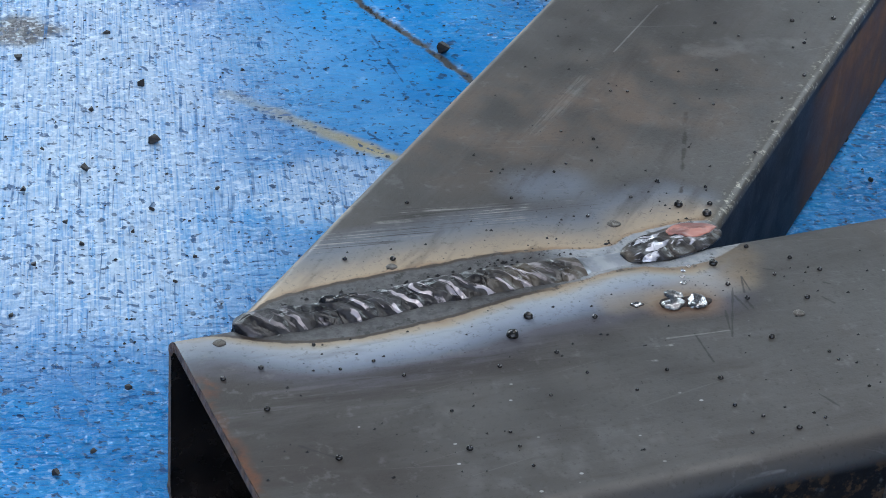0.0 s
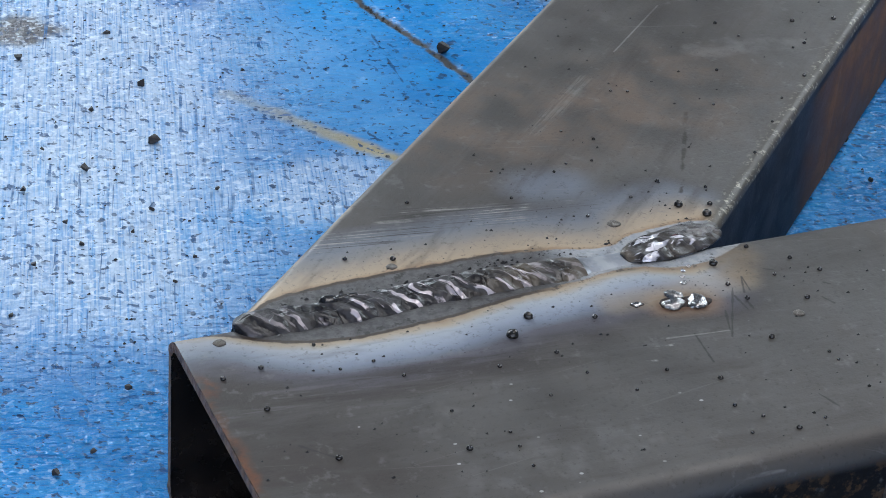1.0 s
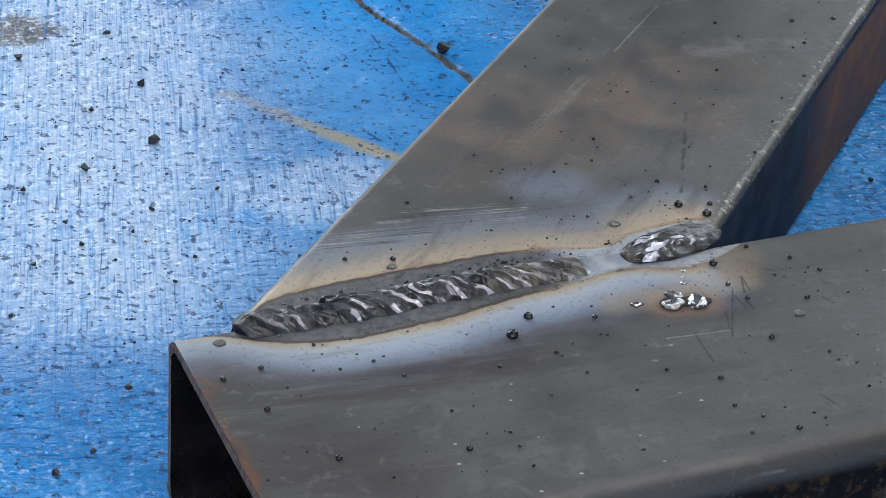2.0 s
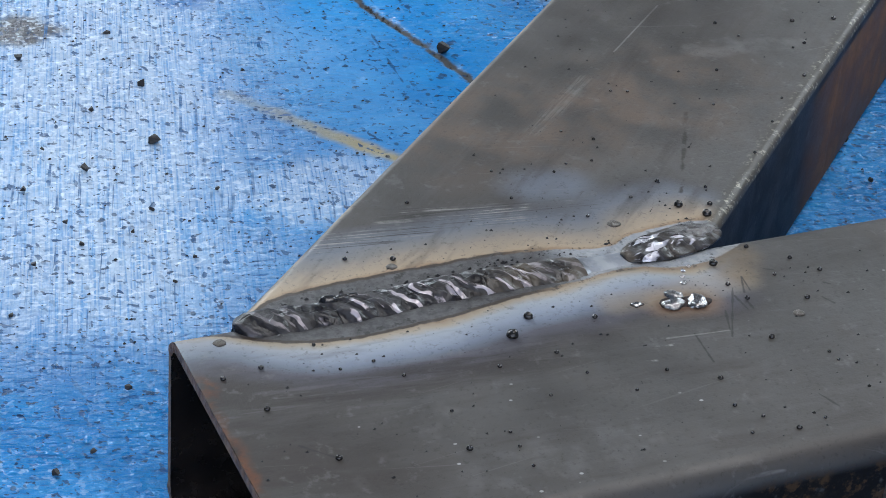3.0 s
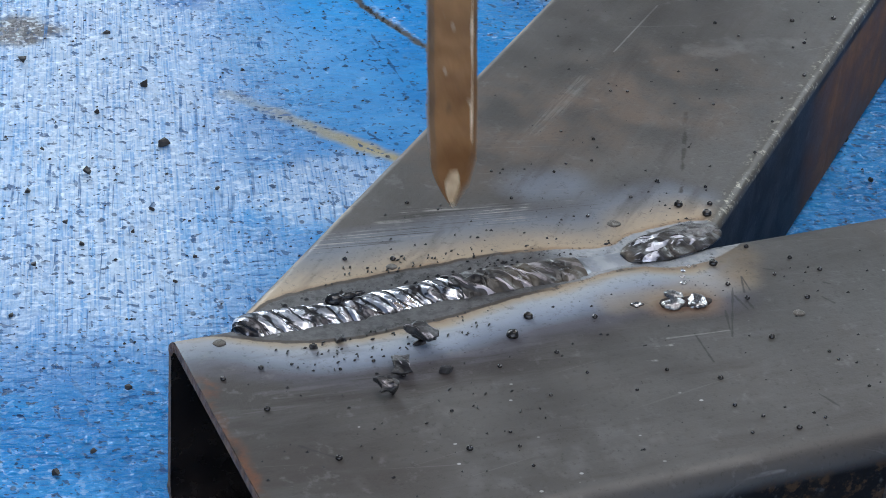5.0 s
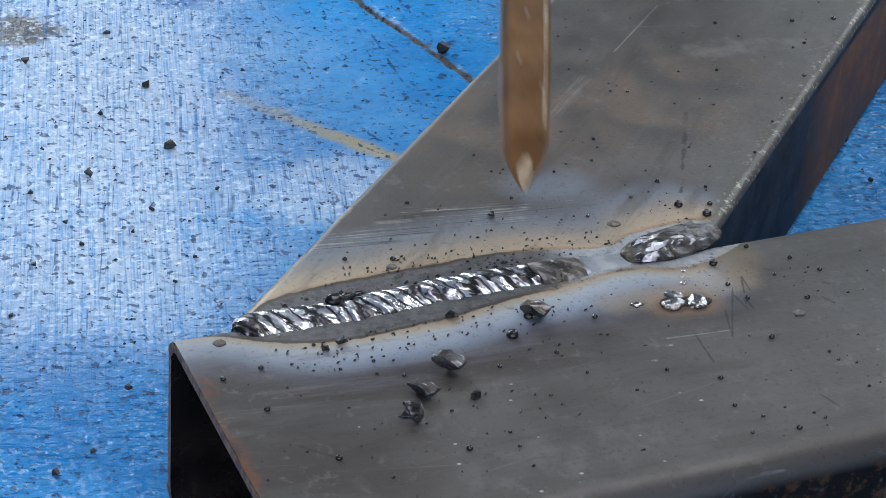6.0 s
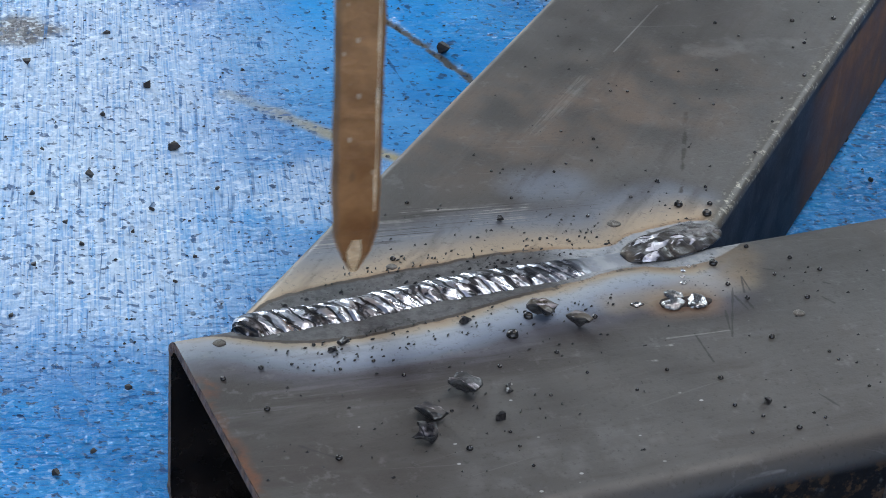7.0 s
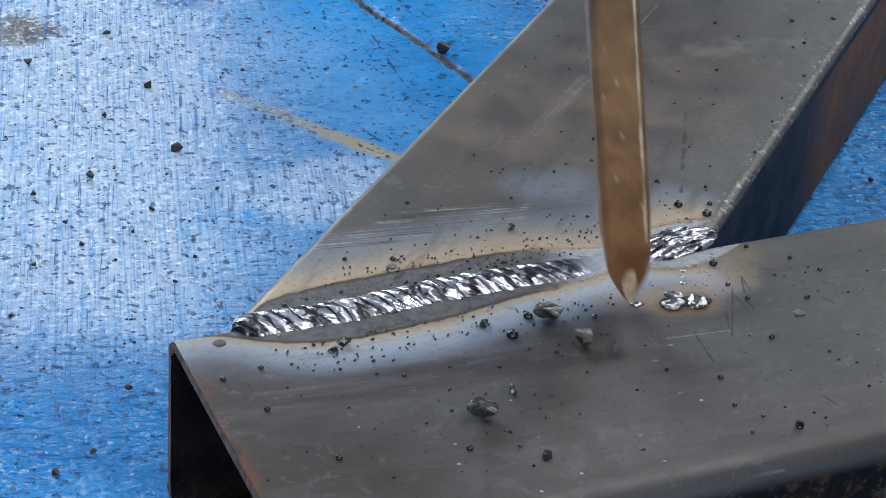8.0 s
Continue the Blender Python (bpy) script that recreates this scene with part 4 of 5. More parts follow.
# ---- loose grains on the floor ----
GRAINS = [(32.2, 115.6, 1.3), (36.9, 140.4, 1.1), (15.5, 108.3, 1.0), (14.3, 158.3, 1.0), (23.4, 131.9, 0.7), (1.8, 103.7, 0.8), (2.7, 32.7, 0.7), (6.4, 89.4, 0.6), (7.4, 80.9, 0.6),
          (23.9, 89.3, 0.6), (38.9, 93.4, 0.6), (-15.5, 12.7, 0.8), (-8.1, 16.9, 0.6), (18.1, 82.7, 0.5), (9.3, 118.4, 0.5), (175.5, 74.8, 0.8), (171.9, 58.3, 0.7), (60.1, 140.2, 0.6),
          (36.2, 165.0, 0.7), (-3.2, 76.3, 0.6), (26.9, 70.4, 0.5), (20.6, 63.0, 0.5), (-11.4, 60.8, 0.6), (107.0, 137.0, 1.7)]
grain_shapes = [chip_mesh("slag_grain", 100 + i, 1, 0.9, 0.7, GRIT) for i in range(4)]
grains = []
for i, (x, y, r) in enumerate(GRAINS):
    ob = tagged(new("slag_grain", grain_shapes[i % 4]), "small black slag grain lying on the blue floor", "grain", "grains on the floor")
    ob.matrix_world = pose(x * MM, y * MM, r * 0.45 * MM, 0, 0, i * 61) @ Matrix.Diagonal((r, r, r, 1))
    grains.append(ob)


# ---- fine grit, too many to count ----
def grit_cloud(name, count, seed, pick, label, size, material=GRIT):
    rng = random.Random(seed)
    verts, faces = [], []
    while count:
        x, y, z, ok = pick(rng)
        if not ok:
            continue
        count -= 1
        r = size * MM * (0.35 + 1.1 * rng.random() ** 3)
        a, e = rng.uniform(0, 6.3), rng.uniform(0.5, 1.0)
        k = len(verts)
        for j in range(5):
            b = a + j * 1.2566 + rng.uniform(-0.35, 0.35)
            q = rng.uniform(0.7, 1.1)
            verts.append((x + r * q * math.cos(b), y + r * q * e * math.sin(b), z - 0.02 * MM))
        verts.append((x + r * 0.2, y, z + r * 0.75))
        faces += [(k + j, k + (j + 1) % 5, k + 5) for j in range(5)]
    return tagged(new(name, mesh_of(name, verts, faces, material, False)), label, "grit", kind="stuff")


def on_floor(rng):
    x, y = rng.uniform(-30, 215), rng.uniform(0, 200)
    dense = 0.35 + 0.65 * (noise.noise(Vector((x * 0.03, y * 0.03, 0))) > 0)
    return x * MM, y * MM, -0.0002, rng.random() < dense


def on_tubes(rng):
    x, y = rng.uniform(2, 190), rng.uniform(-54, 105)
    d = -(Vector((x, y, 0)) - BRACE_FOOT).dot(ACROSS)
    ok = y < -9 or (y > 6 and 5 < d < BRACE_WIDTH - 5)
    near = math.exp(-abs(y) / 16)
    return x * MM, y * MM, TOP, ok and rng.random() < 0.12 + 0.6 * near


grit_cloud("floor_grit", 1700, 3, on_floor, "fine black grinding grit scattered on the blue floor", 0.35)
grit_cloud("tube_grit", 650, 4, on_tubes, "fine black slag dust scattered on the steel tubes", 0.30)


def in_crack(rng):
    s, q = rng.random(), rng.gauss(0, 0.5)
    a, b = ((94, 181), (104.4, 139.3)) if rng.random() < 0.7 else ((104.4, 139.3), (109, 114))
    return (a[0] + (b[0] - a[0]) * s + q) * MM, (a[1] + (b[1] - a[1]) * s + q * 0.3) * MM, -0.0009, True


grit_cloud("crack_dirt", 240, 5, in_crack, "dark dirt packed into the floor crack", 0.4, CRACK_DIRT)


def weld_toe(rng):
    x = rng.uniform(18, 80)
    return x * MM, (3.1 + rng.gauss(0, 0.7) + 0.02 * (x - 40)) * MM, TOP, True


grit_cloud("toe_grit", 90, 6, weld_toe, "black slag crumbs along the toe of the weld", 0.42)


# ---- the chipping hammer ----
hammer = tagged(new("chipping_hammer"), "brown steel chipping hammer with a ground point and welded rod handle", "hammer")


def bar_ring(z, w, d, cx=0.0, cy=0.0, chamfer=0.26):
    c = chamfer
    ca, sa = math.cos(radians(-20)), math.sin(radians(-20))
    pts = [(1 - c, -1), (1, -1 + c), (1, 1 - c), (1 - c, 1), (-1 + c, 1), (-1, 1 - c), (-1, -1 + c), (-1 + c, -1)]
    pts = [(cx + x * w, cy + y * d) for x, y in pts]
    return [((x * ca - y * sa) * MM, (x * sa + y * ca) * MM, z * MM) for x, y in pts]


def bar_mesh(name, rings, material, rough=0.28):
    verts, faces = [q for r in rings for q in r], []
    verts = [(x + rough * MM * noise.noise(Vector((x, y, z)) * 240), y + rough * MM * noise.noise(Vector((y, z, x)) * 240 + Vector((5, 0, 0))), z) for x, y, z in verts]
    for s in range(len(rings) - 1):
        for i in range(8):
            a, b = s * 8 + i, s * 8 + (i + 1) % 8
            faces.append((a, b, b + 8, a + 8))
    faces += [tuple(range(8)), tuple(range((len(rings) - 1) * 8, len(rings) * 8))]
    return mesh_of(name, verts, faces, material, False)


POINT = [(0.0, 0.42, 0.40), (1.0, 0.95, 0.80), (2.5, 1.65, 1.35), (5.0, 2.65, 2.25), (8.0, 3.40, 3.25), (10.5, 3.72, 3.75)]
rings = [bar_ring(z, w, d, 0, 0.1) for z, w, d in POINT] + [bar_ring(15.0, 3.82, 3.95)]
rings += [bar_ring(z, 3.85, 4.0) for z in range(19, 128, 4)]
rings += [bar_ring(133, 5.2, 3.4), bar_ring(140, 7.5, 1.6), bar_ring(146, 9, 0.7)]
head = part("head", bar_mesh("head", rings, BRONZE), hammer, "brown coated square bar")
# ground facet on the point
ground, ground_f = [], []
for (z, w, d), x0, x1 in zip(POINT, (-0.25, -0.60, -1.00, -1.25, -0.35), (0.25, 0.35, 0.75, 1.15, 0.95)):
    ground += [(x0, -d - 0.06, z + 0.05), (x1, -d - 0.06, z + 0.05), (x1, -d + 0.5, z + 0.05), (x0, -d + 0.5, z + 0.05)]
for k in range(4):
    ground_f += [(4 * k + i, 4 * k + (i + 1) % 4, 4 * k + 4 + (i + 1) % 4, 4 * k + 4 + i) for i in range(4)]
ground_f += [(0, 1, 2, 3), (16, 17, 18, 19)]
tip_me = mesh_of("ground_tip", [Matrix.Rotation(radians(-20), 3, "Z") @ Vector(q) * MM for q in ground], ground_f, GROUND_STEEL, False)
part("ground_tip", tip_me, head, "bright ground steel facet")
# a thin pale strip along one arris
worn, pale_edge_f = [], []
for k, z in enumerate(range(14, 127, 4)):
    wide = 0.10 + 0.16 * noise.noise(Vector((z * 0.13, 2.0, 5.0))) ** 2 + 0.05 * (k % 3)
    worn += [(2.92 - wide, -4.04, z), (2.92 + wide, -4.00, z), (2.92, -3.6, z)]
    if k:
        pale_edge_f += [(3 * k - 3 + i, 3 * k - 3 + (i + 1) % 3, 3 * k + (i + 1) % 3, 3 * k + i) for i in range(3)]
part("pale_edge", mesh_of("pale_edge", [Matrix.Rotation(radians(-20), 3, "Z") @ Vector(q) * MM for q in worn], pale_edge_f, GROUND_STEEL, False), head, "thin pale strip along one edge")
turn = Matrix.Rotation(radians(-7), 4, "Z")


def rod(name, x0, x1, z, r, material, bend=0.0, segs=14, steps=16):
    verts, faces = [], []
    for s in range(steps + 1):
        x = x0 + (x1 - x0) * s / steps
        rr = r * (1 + 0.04 * noise.noise(Vector((x * 0.3, z, r))))
        for i in range(segs):
            a = 2 * math.pi * i / segs
            verts.append(turn @ (Vector((x, rr * math.cos(a), z + bend * (x - x0) + rr * math.sin(a))) * MM))
    for s in range(steps):
        for i in range(segs):
            a, b = s * segs + i, s * segs + (i + 1) % segs
            faces.append((a, b, b + segs, a + segs))
    faces += [tuple(range(segs)), tuple(range(steps * segs, (steps + 1) * segs))]
    return mesh_of(name, verts, faces, material)


handle = part("handle", rod("handle", 3.3, 230, 62.6, 3.9, HANDLE_STEEL, -0.15), hammer, "dark rusty steel rod handle")
part("weld_collar", rod("weld_collar", 3.6, 6.2, 61.5, 4.6, HANDLE_STEEL, 0, 14, 3), handle)

# loose lumps already knocked off or lying on the weld
lump_me = bpy.data.meshes.new("slag_lump")
lump_bm = bmesh.new()
for seed, cx, cy, sx, sy, sz in ((3, 0, 0, 1.7, 1.2, 0.85), (6, 2.4, 0.1, 1.6, 0.75, 0.45), (8, 4.2, 0.2, 1.2, 0.55, 0.35)):
    ball = blob("lump_ball", SLAG_UNDER, seed, 1.0, 0.25)
    ball.transform(Matrix.Translation((cx * MM, cy * MM, 0)) @ Matrix.Diagonal((sx * MM, sy * MM, sz * MM, 1)))
    lump_bm.from_mesh(ball)
for face in lump_bm.faces:
    face.smooth = True
lump_bm.to_mesh(lump_me)
lump_bm.free()
lump_me.materials.append(plain_metal("glossy_black_slag", (0.006, 0.006, 0.008), (0.022, 0.021, 0.024), 0.22, 300, 0.1, 0.4))
lump = tagged(new("slag_lump", lump_me), "black glossy slag lump with a tail on the weld toe", "slag", "loose slag")

# x, y, z of the hammer's point in mm, lean in degrees
HAMMER = [
    (0.0, 105.0, 5.0, 120.0, 3.0), (2.9, 105.0, 5.0, 120.0, 3.0),
    (3.1, 65.5, 5.0, 90.3, 2.0),
    (3.2, 62.3, 5.0, 74.3, 2.0),
    (3.3, 23.4, 5.0, 56.8, -1.5),
    (3.4, 16.1, 5.0, 53.5, -1.0),
    (3.5, 17.4, 5.0, 51.8, 0.5),
    (3.6, 22.3, 5.0, 39.2, -1.0),
    (3.7, 24.8, 5.0, 37.6, -1.5),
    (3.8, 30.5, 2.6, 34.7, -3.1),
    (3.9, 32.7, 3.1, 34.7, -3.3),
    (4.0, 31.7, 2.9, 34.7, -3.5),
    (4.1, 34.3, 2.1, 34.7, -4.4),
    (4.2, 35.4, 2.3, 34.7, -4.6),
    (4.3, 29.9, 5.0, 60.6, -0.1),
    (4.4, 35.2, 5.0, 49.7, -2.6),
    (4.5, 38.3, 5.0, 47.3, -2.6),
    (4.6, 48.0, 5.0, 35.9, -6.4),
    (4.7, 48.8, 5.0, 35.9, -5.6),
    (4.8, 49.3, 2.2, 34.7, -5.4),
    (4.9, 46.1, 5.0, 53.5, -3.2),
    (5.0, 49.6, 5.0, 46.5, -4.4),
    (5.1, 54.7, 2.8, 34.7, -5.2),
    (5.2, 53.4, 5.0, 50.1, -3.1),
    (5.3, 58.3, 5.0, 40.6, -4.4),
    (5.4, 62.6, 3.0, 34.7, -5.4),
    (5.5, 59.7, 5.0, 48.0, -4.4),
    (5.6, 56.7, 5.0, 58.1, -3.9),
    (5.7, 46.0, 5.0, 81.0, 2.0),
    (5.8, 47.0, 5.0, 74.5, 2.0),
    (5.9, 52.8, 5.0, 68.8, -2.1),
    (6.0, 62.5, 5.0, 47.2, -5.0),
    (6.1, 71.6, 2.0, 34.7, -5.9),
    (6.2, 73.9, -3.5, 34.7, -7.4),
    (6.3, 68.6, 5.0, 65.4, -4.0),
    (6.4, 74.5, 5.0, 45.5, -4.0),
    (6.5, 68.6, -25.3, 34.7, -11.6),
    (6.6, 57.7, 2.8, 34.7, -2.1),
    (6.7, 43.0, 3.2, 34.7, -0.7),
    (6.8, 31.5, 4.8, 34.7, 0.9),
    (6.9, 27.6, 5.0, 50.3, 4.4),
    (7.0, 32.8, 5.0, 36.3, -1.5),
    (7.1, 50.5, 5.0, 56.3, 1.4),
    (7.2, 90.4, 2.2, 34.7, -7.2),
    (7.3, 92.3, 2.4, 34.7, -7.4),
    (7.4, 80.1, 5.0, 54.7, -4.2),
    (7.5, 77.8, 5.0, 63.2, -4.8),
    (7.6, 87.3, 5.0, 55.3, -4.1),
    (7.7, 97.0, 5.0, 43.0, -5.5),
    (7.8, 89.6, 5.0, 51.4, -6.0),
    (7.9, 78.8, 2.6, 34.7, -7.3),
    (8.0, 74.3, -13.8, 34.7, -10.0),
]


def rest_height(me, turn_m):
    return -min((turn_m @ v.co).z for v in me.vertices)


def settle(ob, x, y, angles, ground=TOP):
    """The pose of a piece lying at x, y (mm), turned by angles, on what is at that height."""
    r = Euler([radians(a) for a in angles]).to_matrix()
    return Matrix.Translation((x * MM, y * MM, ground + rest_height(ob.data, r))) @ r.to_4x4()


def throw(t0, t1, start, end, top):
    """Rows for a flight from pose to pose with its highest point top metres over the straight line."""
    steps = max(2, round((t1 - t0) * FPS))
    rows = []
    qa, qb = start.to_quaternion(), end.to_quaternion()
    for i in range(1, steps + 1):
        s = i / steps
        at = start.translation.lerp(end.translation, s) + Vector((0, 0, 4 * top * s * (1 - s)))
        rows.append((t0 + (t1 - t0) * s, Matrix.Translation(at) @ qa.slerp(qb, s).to_matrix().to_4x4()))
    return rows


def chipped(ob, t0, t1, landings, top):
    """A piece lies still, is knocked off at t0, lands at t1, then creeps from landing to landing (t, x, y, angles, ground)."""
    home = ob.matrix_world.copy()
    spots = [(t, settle(ob, x, y, angles, ground)) for t, x, y, angles, ground in landings]
    rows = [(0.0, home), (t0 - 0.1, home), (t0 - 0.034, home), (t0, home)] + throw(t0, t1, home, spots[0][1], top)
    rows.append((t1 + 0.034, spots[0][1]))
    for (ta, a), (tb, b) in zip(spots, spots[1:]):
        if b.translation.z < 0.02:
            rows += [(ta + 0.034, a)] + throw(ta + 0.034, tb, a, b, 0.02) + [(tb + 0.034, b)]
        else:
            rows.append((tb, b))
    rows = [r for r in rows if r[0] < 8.0 - 1e-6] + [(8.0, rows[-1][1])]
    walk(ob, rows)


def motions():
    walk(hammer, [(t, pose(x * MM, y * MM, z * MM, 0, lean, 0)) for t, x, y, z, lean in HAMMER])
    a, b, c = (-14, 6, 25), (-10, -9, -30), (-20, 18, 60)
    # the run, left to right
    chipped(slag[0], 3.53, 3.66, [(3.66, -38, -22, a, 0.0)], 0.002)
    chipped(slag[1], 3.52, 3.62, [(3.62, -90, 30, b, 0.0)], 0.01)
    chipped(slag[2], 3.53, 3.60, [(3.60, 25.3, -22.3, a, TOP), (4.5, 25.8, -22.8, a, TOP), (5.8, 28.1, -31.6, b, TOP), (6.5, 28.0, -35.6, b, TOP), (7.03, 28.2, -38.2, b, TOP), (7.25, 45, -90, c, 0.0)], 0.008)
    chipped(slag[3], 3.97, 4.12, [(4.12, -90, 40, c, 0.0)], 0.01)
    chipped(slag[4], 4.02, 4.1, [(4.1, 30.0, -14.8, b, TOP), (4.5, 30.2, -15.0, b, TOP), (4.7, 30.5, -17.0, b, TOP), (5.8, 32.2, -26.2, a, TOP), (6.5, 31.6, -29.8, a, TOP), (7.03, 30.9, -33.2, a, TOP), (7.2, 60, -95, c, 0.0)], 0.008)
    chipped(slag[5], 4.24, 4.5, [(4.5, -10, 190, a, 0.0)], 0.03)
    chipped(slag[6], 4.8, 4.95, [(4.95, 37.5, -14.0, (-12, 8, 20), TOP), (5.8, 38.4, -20.4, (-12, 8, 30), TOP), (6.5, 38.8, -26.4, (-12, 8, 35), TOP), (7.0, 38.7, -28.8, (-12, 8, 35), TOP), (7.4, 38.0, -32.2, (-12, 10, 40), TOP), (8.0, 38.6, -35.4, (-12, 12, 50), TOP)], 0.01)
    chipped(slag[7], 5.08, 5.4, [(5.4, 120, -110, b, 0.0)], 0.05)
    chipped(slag[8], 5.1, 5.5, [(5.5, 10, 220, c, 0.0)], 0.06)
    chipped(slag[9], 5.4, 5.55, [(5.55, 57.6, -12.6, (-12, 5, 40), TOP), (7.0, 59.0, -12.4, (-12, 5, 45), TOP), (8.0, 59.5, -13.8, (-12, 5, 50), TOP)], 0.012)
    chipped(slag[10], 6.05, 6.4, [(6.4, 240, 120, a, 0.0)], 0.07)
    chipped(slag[11], 6.12, 6.4, [(6.4, 260, 60, b, 0.0)], 0.06)
    chipped(slag[12], 6.45, 6.55, [(6.55, 63.6, -17.0, a, TOP), (7.0, 63.6, -17.5, a, TOP), (7.9, 63.1, -19.0, a, TOP), (8.0, 61.9, -22.8, b, TOP)], 0.006)
    # the far halves of the crust fly off over the floor
    for i, (t0, x, y) in enumerate(((3.52, -80, 40), (3.53, -90, 70), (3.54, -70, 30), (3.97, -80, 110), (4.03, -90, 90), (4.24, -40, 170), (4.82, -60, 190), (5.08, -30, 230),
                                    (5.12, 20, 250), (5.42, 0, 260), (6.04, 250, 140), (6.14, 270, 80), (6.46, 280, 40))):
        chipped(rest[i], t0, t0 + 0.14, [(t0 + 0.14, x, y, (a, b, c)[i % 3], 0.0)], 0.02)
    # splinters of the lasting pieces
    for ob, t0, x, y in zip(splinters, (3.53, 4.02, 4.8, 5.4), (-70, -60, 120, 130), (60, 120, -120, -120)):
        chipped(ob, t0, t0 + 0.16, [(t0 + 0.16, x, y, b, 0.0)], 0.02)
    # the tack
    chipped(tack_slag[0], 7.22, 7.5, [(7.5, 20, 230, c, 0.0)], 0.08)
    chipped(tack_slag[1], 7.22, 7.6, [(7.6, 260, 120, b, 0.0)], 0.08)
    chipped(tack_slag[2], 7.24, 7.5, [(7.5, 270, 60, a, 0.0)], 0.06)
    chipped(tack_slag[3], 7.23, 7.6, [(7.6, 260, 90, c, 0.0)], 0.07)
    chipped(crater_crust, 7.23, 7.6, [(7.6, 265, 105, (20, 10, 50), 0.0)], 0.07)
    # the molten film sinks into its crust, standing in for the fading glow
    walk(hot_film, [(0.0, pose(0, 0, 0.00010)), (0.2, pose(0, 0, 0.00004)), (0.5, pose(0, 0, 0.0)), (0.9, pose(0, 0, -0.00006)), (1.3, pose(0, 0, -0.00020)), (8.0, pose(0, 0, -0.00020))])
    # crumbs thrown out along the weld by the blows
    rng = random.Random(17)
    for ob, t0, x in crumbs:
        side = rng.random() < 0.60
        far = rng.uniform(1.5, 9) if rng.random() < 0.7 else rng.uniform(8, 34)
        y = -6.9 - far if side else 4.2 + far * 0.6
        if not side:
            x = max(x, 22 + y)
        chipped(ob, t0, t0 + 0.12, [(t0 + 0.12, x + (rng.uniform(-5, 5) if side else rng.uniform(0, 22)), y, (0, 0, rng.uniform(0, 80)), TOP)], 0.008)
    # the lump on the weld toe: creeps, then is knocked away
    home = Matrix.Translation((0.0266, -0.0001, TOP + 0.0009)) @ Euler((0.1, 0, 0.05)).to_matrix().to_4x4()
    later = Matrix.Translation((0.0278, 0.0002, TOP + 0.0009)) @ Euler((0.1, 0, 0.05)).to_matrix().to_4x4()
    gone = settle(lump, -60, 110, (20, 20, 60), 0.0)
    walk(lump, [(0.0, home), (3.87, home), (3.9, home), (5.0, later), (5.03, later), (6.76, later), (6.8, later)] + throw(6.8, 7.0, later, gone, 0.04) + [(8.0, gone)])
    for ob, t0, t1, home, spots, top in chips:
        ob.matrix_world = Matrix.Translation(home)
        chipped(ob, t0, t1, spots, top)
    # floor grains shaken along by the blows
    for i, (dx, dy) in ((0, (3.5, -4.5)), (1, (1.2, -1.2)), (2, (0.3, -3.0)), (5, (1.5, -2.2)), (3, (1.5, -2.6)), (4, (2.0, -3.0))):
        m = grains[i].matrix_world.copy()
        walk(grains[i], [(0.0, m), (3.5, m), (4.6, Matrix.Translation((dx * 0.3 * MM, dy * 0.3 * MM, 0)) @ m), (6.5, Matrix.Translation((dx * 0.8 * MM, dy * 0.8 * MM, 0)) @ m),
                         (8.0, Matrix.Translation((dx * MM, dy * MM, 0)) @ m)])


# crumbs under the crust, one for each place along the run
crumb_shapes = [chip_mesh("slag_crumb", 400 + i, 0.20 + 0.07 * i, 0.19, 0.14, GRIT) for i in range(4)]
crumbs = []
crumb_rng = random.Random(23)
for i in range(190):
    x = 13 + 56 * (i + crumb_rng.random()) / 190
    blow = 3.54 if x < 25 else 3.98 if x < 35 else 4.24 if x < 42 else 4.82 if x < 49 else 5.1 if x < 57 else 5.42 if x < 63 else 6.1
    ob = tagged(new("slag_crumb", crumb_shapes[i % 4]), "tiny black slag crumb", "slag", "loose slag")
    ob.matrix_world = Matrix.Translation((x * MM, float(bead_mid(np.array(x))) * MM, TOP + float(bead_height(np.array(x), np.array(0.0))) * MM))
    crumbs.append((ob, blow, x))


# small chips that start inside the crust and come to rest on the rail
def small_chip(seed, sx, sy, sz):
    return tagged(new("slag_chip", chip_mesh("slag_chip", seed, sx, sy, sz)), "small dark slag chip lying on the steel tube", "slag", "loose slag")


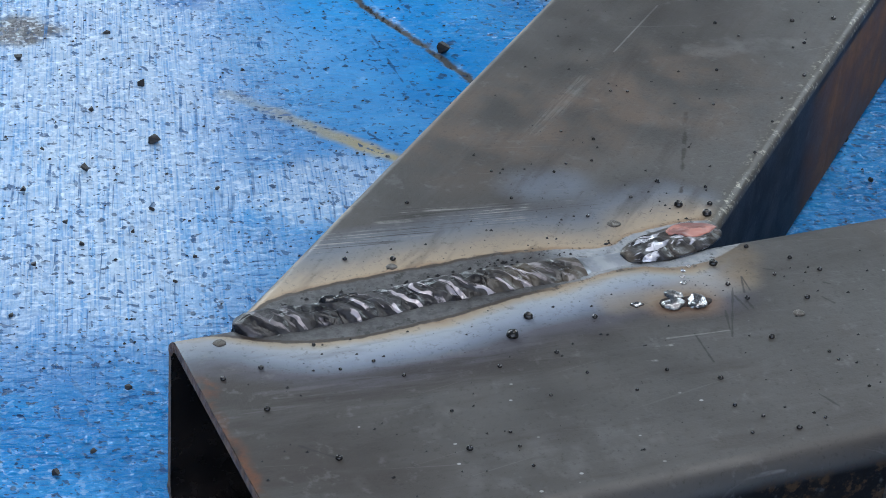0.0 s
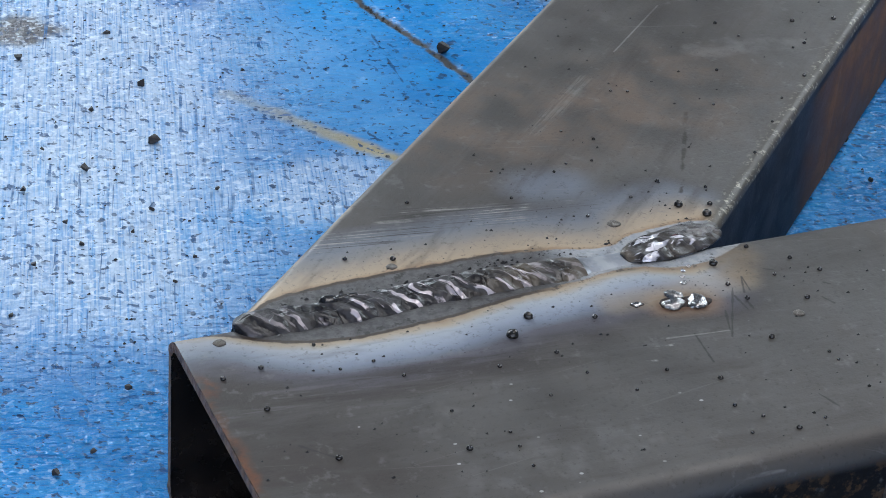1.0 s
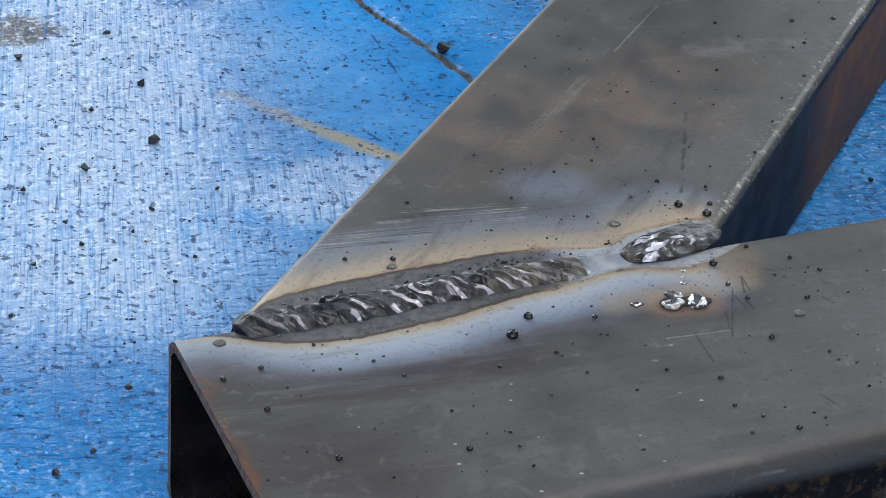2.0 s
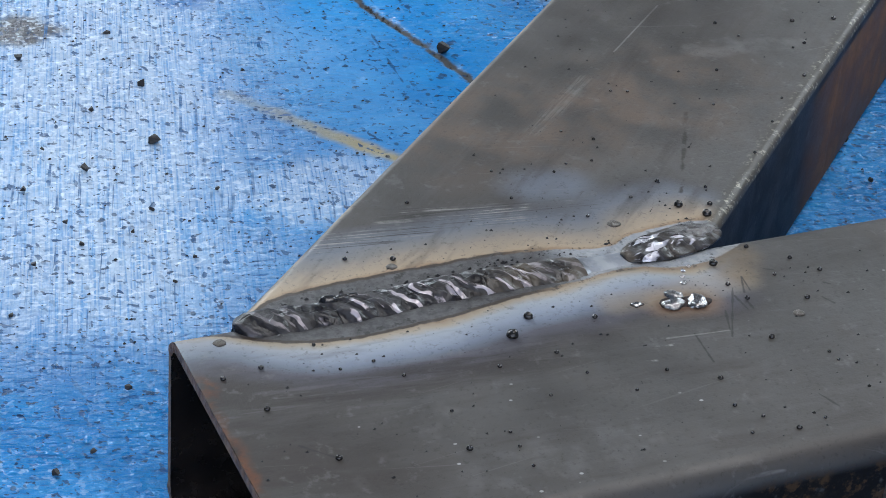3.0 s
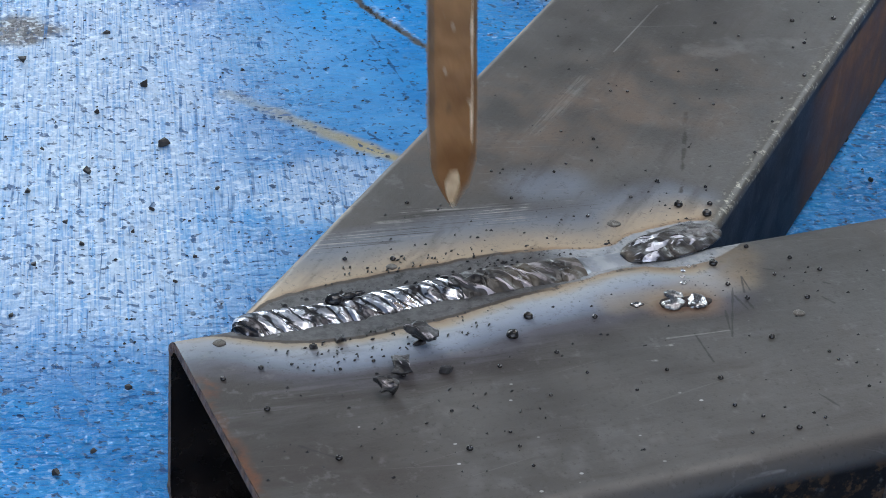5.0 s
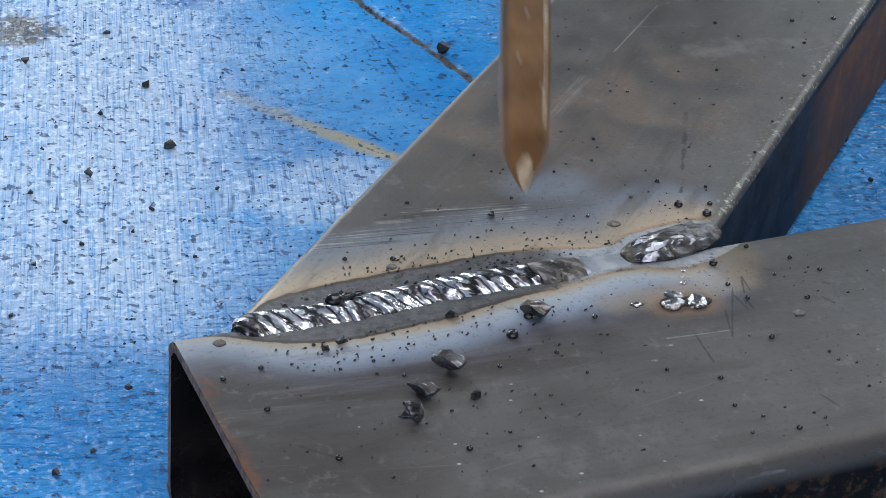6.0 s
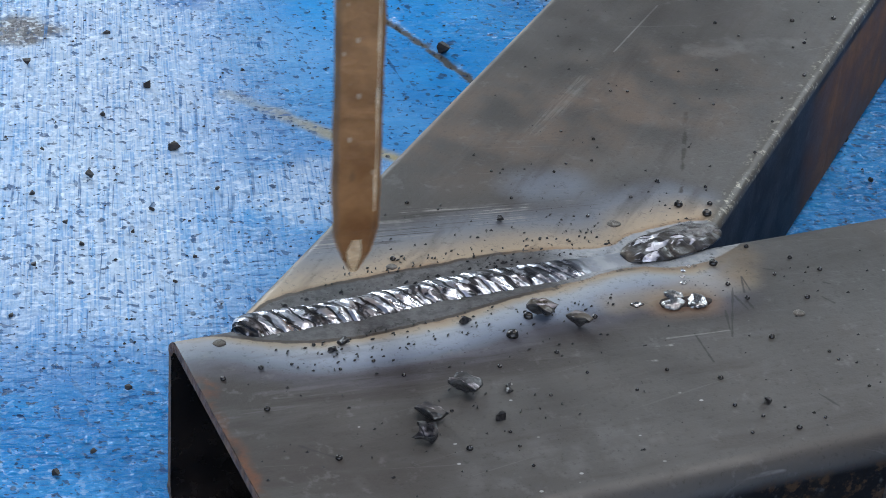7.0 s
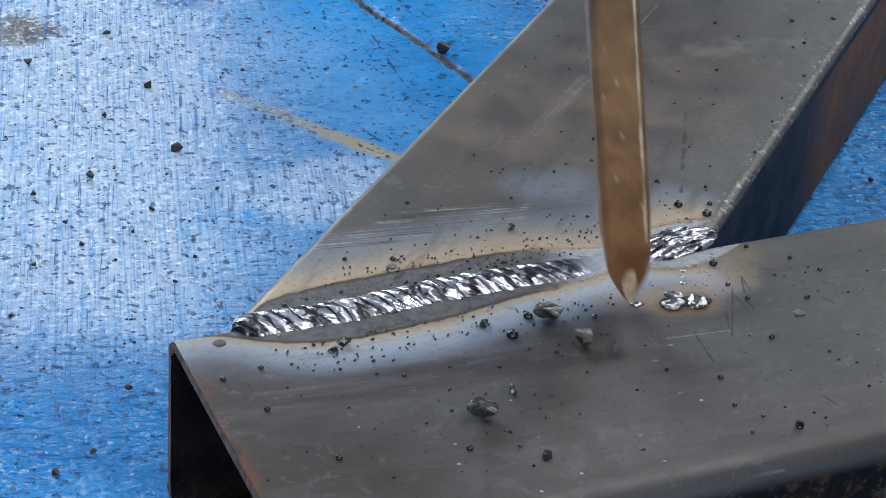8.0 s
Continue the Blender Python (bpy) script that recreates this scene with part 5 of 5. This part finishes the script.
chips = [
    (small_chip(301, 1.3, 0.9, 0.6), 4.82, 4.95, (0.046, -0.0015, TOP + 0.0004), [(4.95, 38.0, -23, (0, 0, 0), TOP), (5.8, 39.5, -28.5, (0, 0, 30), TOP), (6.5, 40.8, -33.6, (0, 0, 40), TOP), (7.0, 41.4, -36.5, (0, 0, 40), TOP), (7.4, 42.2, -42.0, (0, 0, 60), TOP), (8.0, 44.0, -47.4, (0, 0, 60), TOP)], 0.01),
    (small_chip(302, 1.2, 0.9, 0.7), 7.93, 8.0, (0.084, -0.002, TOP + 0.0004), [(8.0, 65.0, -25.3, (0, 0, 0), TOP)], 0.004),
    (small_chip(303, 1.5, 0.9, 0.6), 7.93, 8.0, (0.087, -0.002, TOP + 0.0004), [(8.0, 66.7, -26.3, (0, 0, 40), TOP)], 0.004),
    (small_chip(304, 1.2, 0.8, 0.7), 5.1, 5.3, (0.054, -0.002, TOP + 0.0004), [(5.3, 44.5, -8.6, (0, 0, 0), TOP), (6.5, 45.1, -9.2, (0, 0, 20), TOP), (7.0, 46.1, -10.9, (0, 0, 20), TOP), (8.0, 48.6, -12.5, (0, 0, 60), TOP)], 0.01),
    (small_chip(305, 0.9, 0.7, 0.6), 5.4, 5.6, (0.060, -0.001, TOP + 0.0004), [(5.6, 63.0, 17.6, (0, 0, 0), TOP), (6.5, 63.6, 16.8, (0, 0, 20), TOP), (8.0, 65.0, 12.8, (0, 0, 60), TOP)], 0.015),
    (small_chip(306, 1.2, 0.6, 0.5), 4.05, 4.15, (0.035, -0.002, TOP + 0.0004), [(4.15, 36.5, -14.4, (0, 0, 0), TOP), (5.8, 36.9, -17.0, (0, 0, 20), TOP), (6.5, 44.2, -28.2, (0, 0, 60), TOP), (8.0, 45.5, -31, (0, 0, 80), TOP)], 0.01),
    (small_chip(307, 1.0, 0.7, 0.5), 4.82, 5.0, (0.049, -0.001, TOP + 0.0004), [(5.0, 25.0, -10.2, (0, 0, 0), TOP), (6.5, 25.2, -10.6, (0, 0, 10), TOP), (8.0, 25.4, -10.9, (0, 0, 30), TOP)], 0.01),
    (small_chip(308, 0.8, 0.6, 0.5), 4.05, 4.2, (0.036, -0.001, TOP + 0.0004), [(4.2, 19.5, -10.4, (0, 0, 0), TOP), (6.5, 22.4, -12.0, (0, 0, 10), TOP), (8.0, 22.9, -12.4, (0, 0, 30), TOP)], 0.01),
    (small_chip(309, 0.8, 0.7, 0.6), 6.12, 6.3, (0.070, -0.001, TOP + 0.0002), [(6.3, 82.0, -40, (0, 0, 0), TOP), (6.6, 82.4, -41.7, (0, 0, 10), TOP), (7.0, 82.8, -45.1, (0, 0, 30), TOP), (8.0, 84.5, -52, (0, 0, 60), TOP)], 0.012),
]
motions()
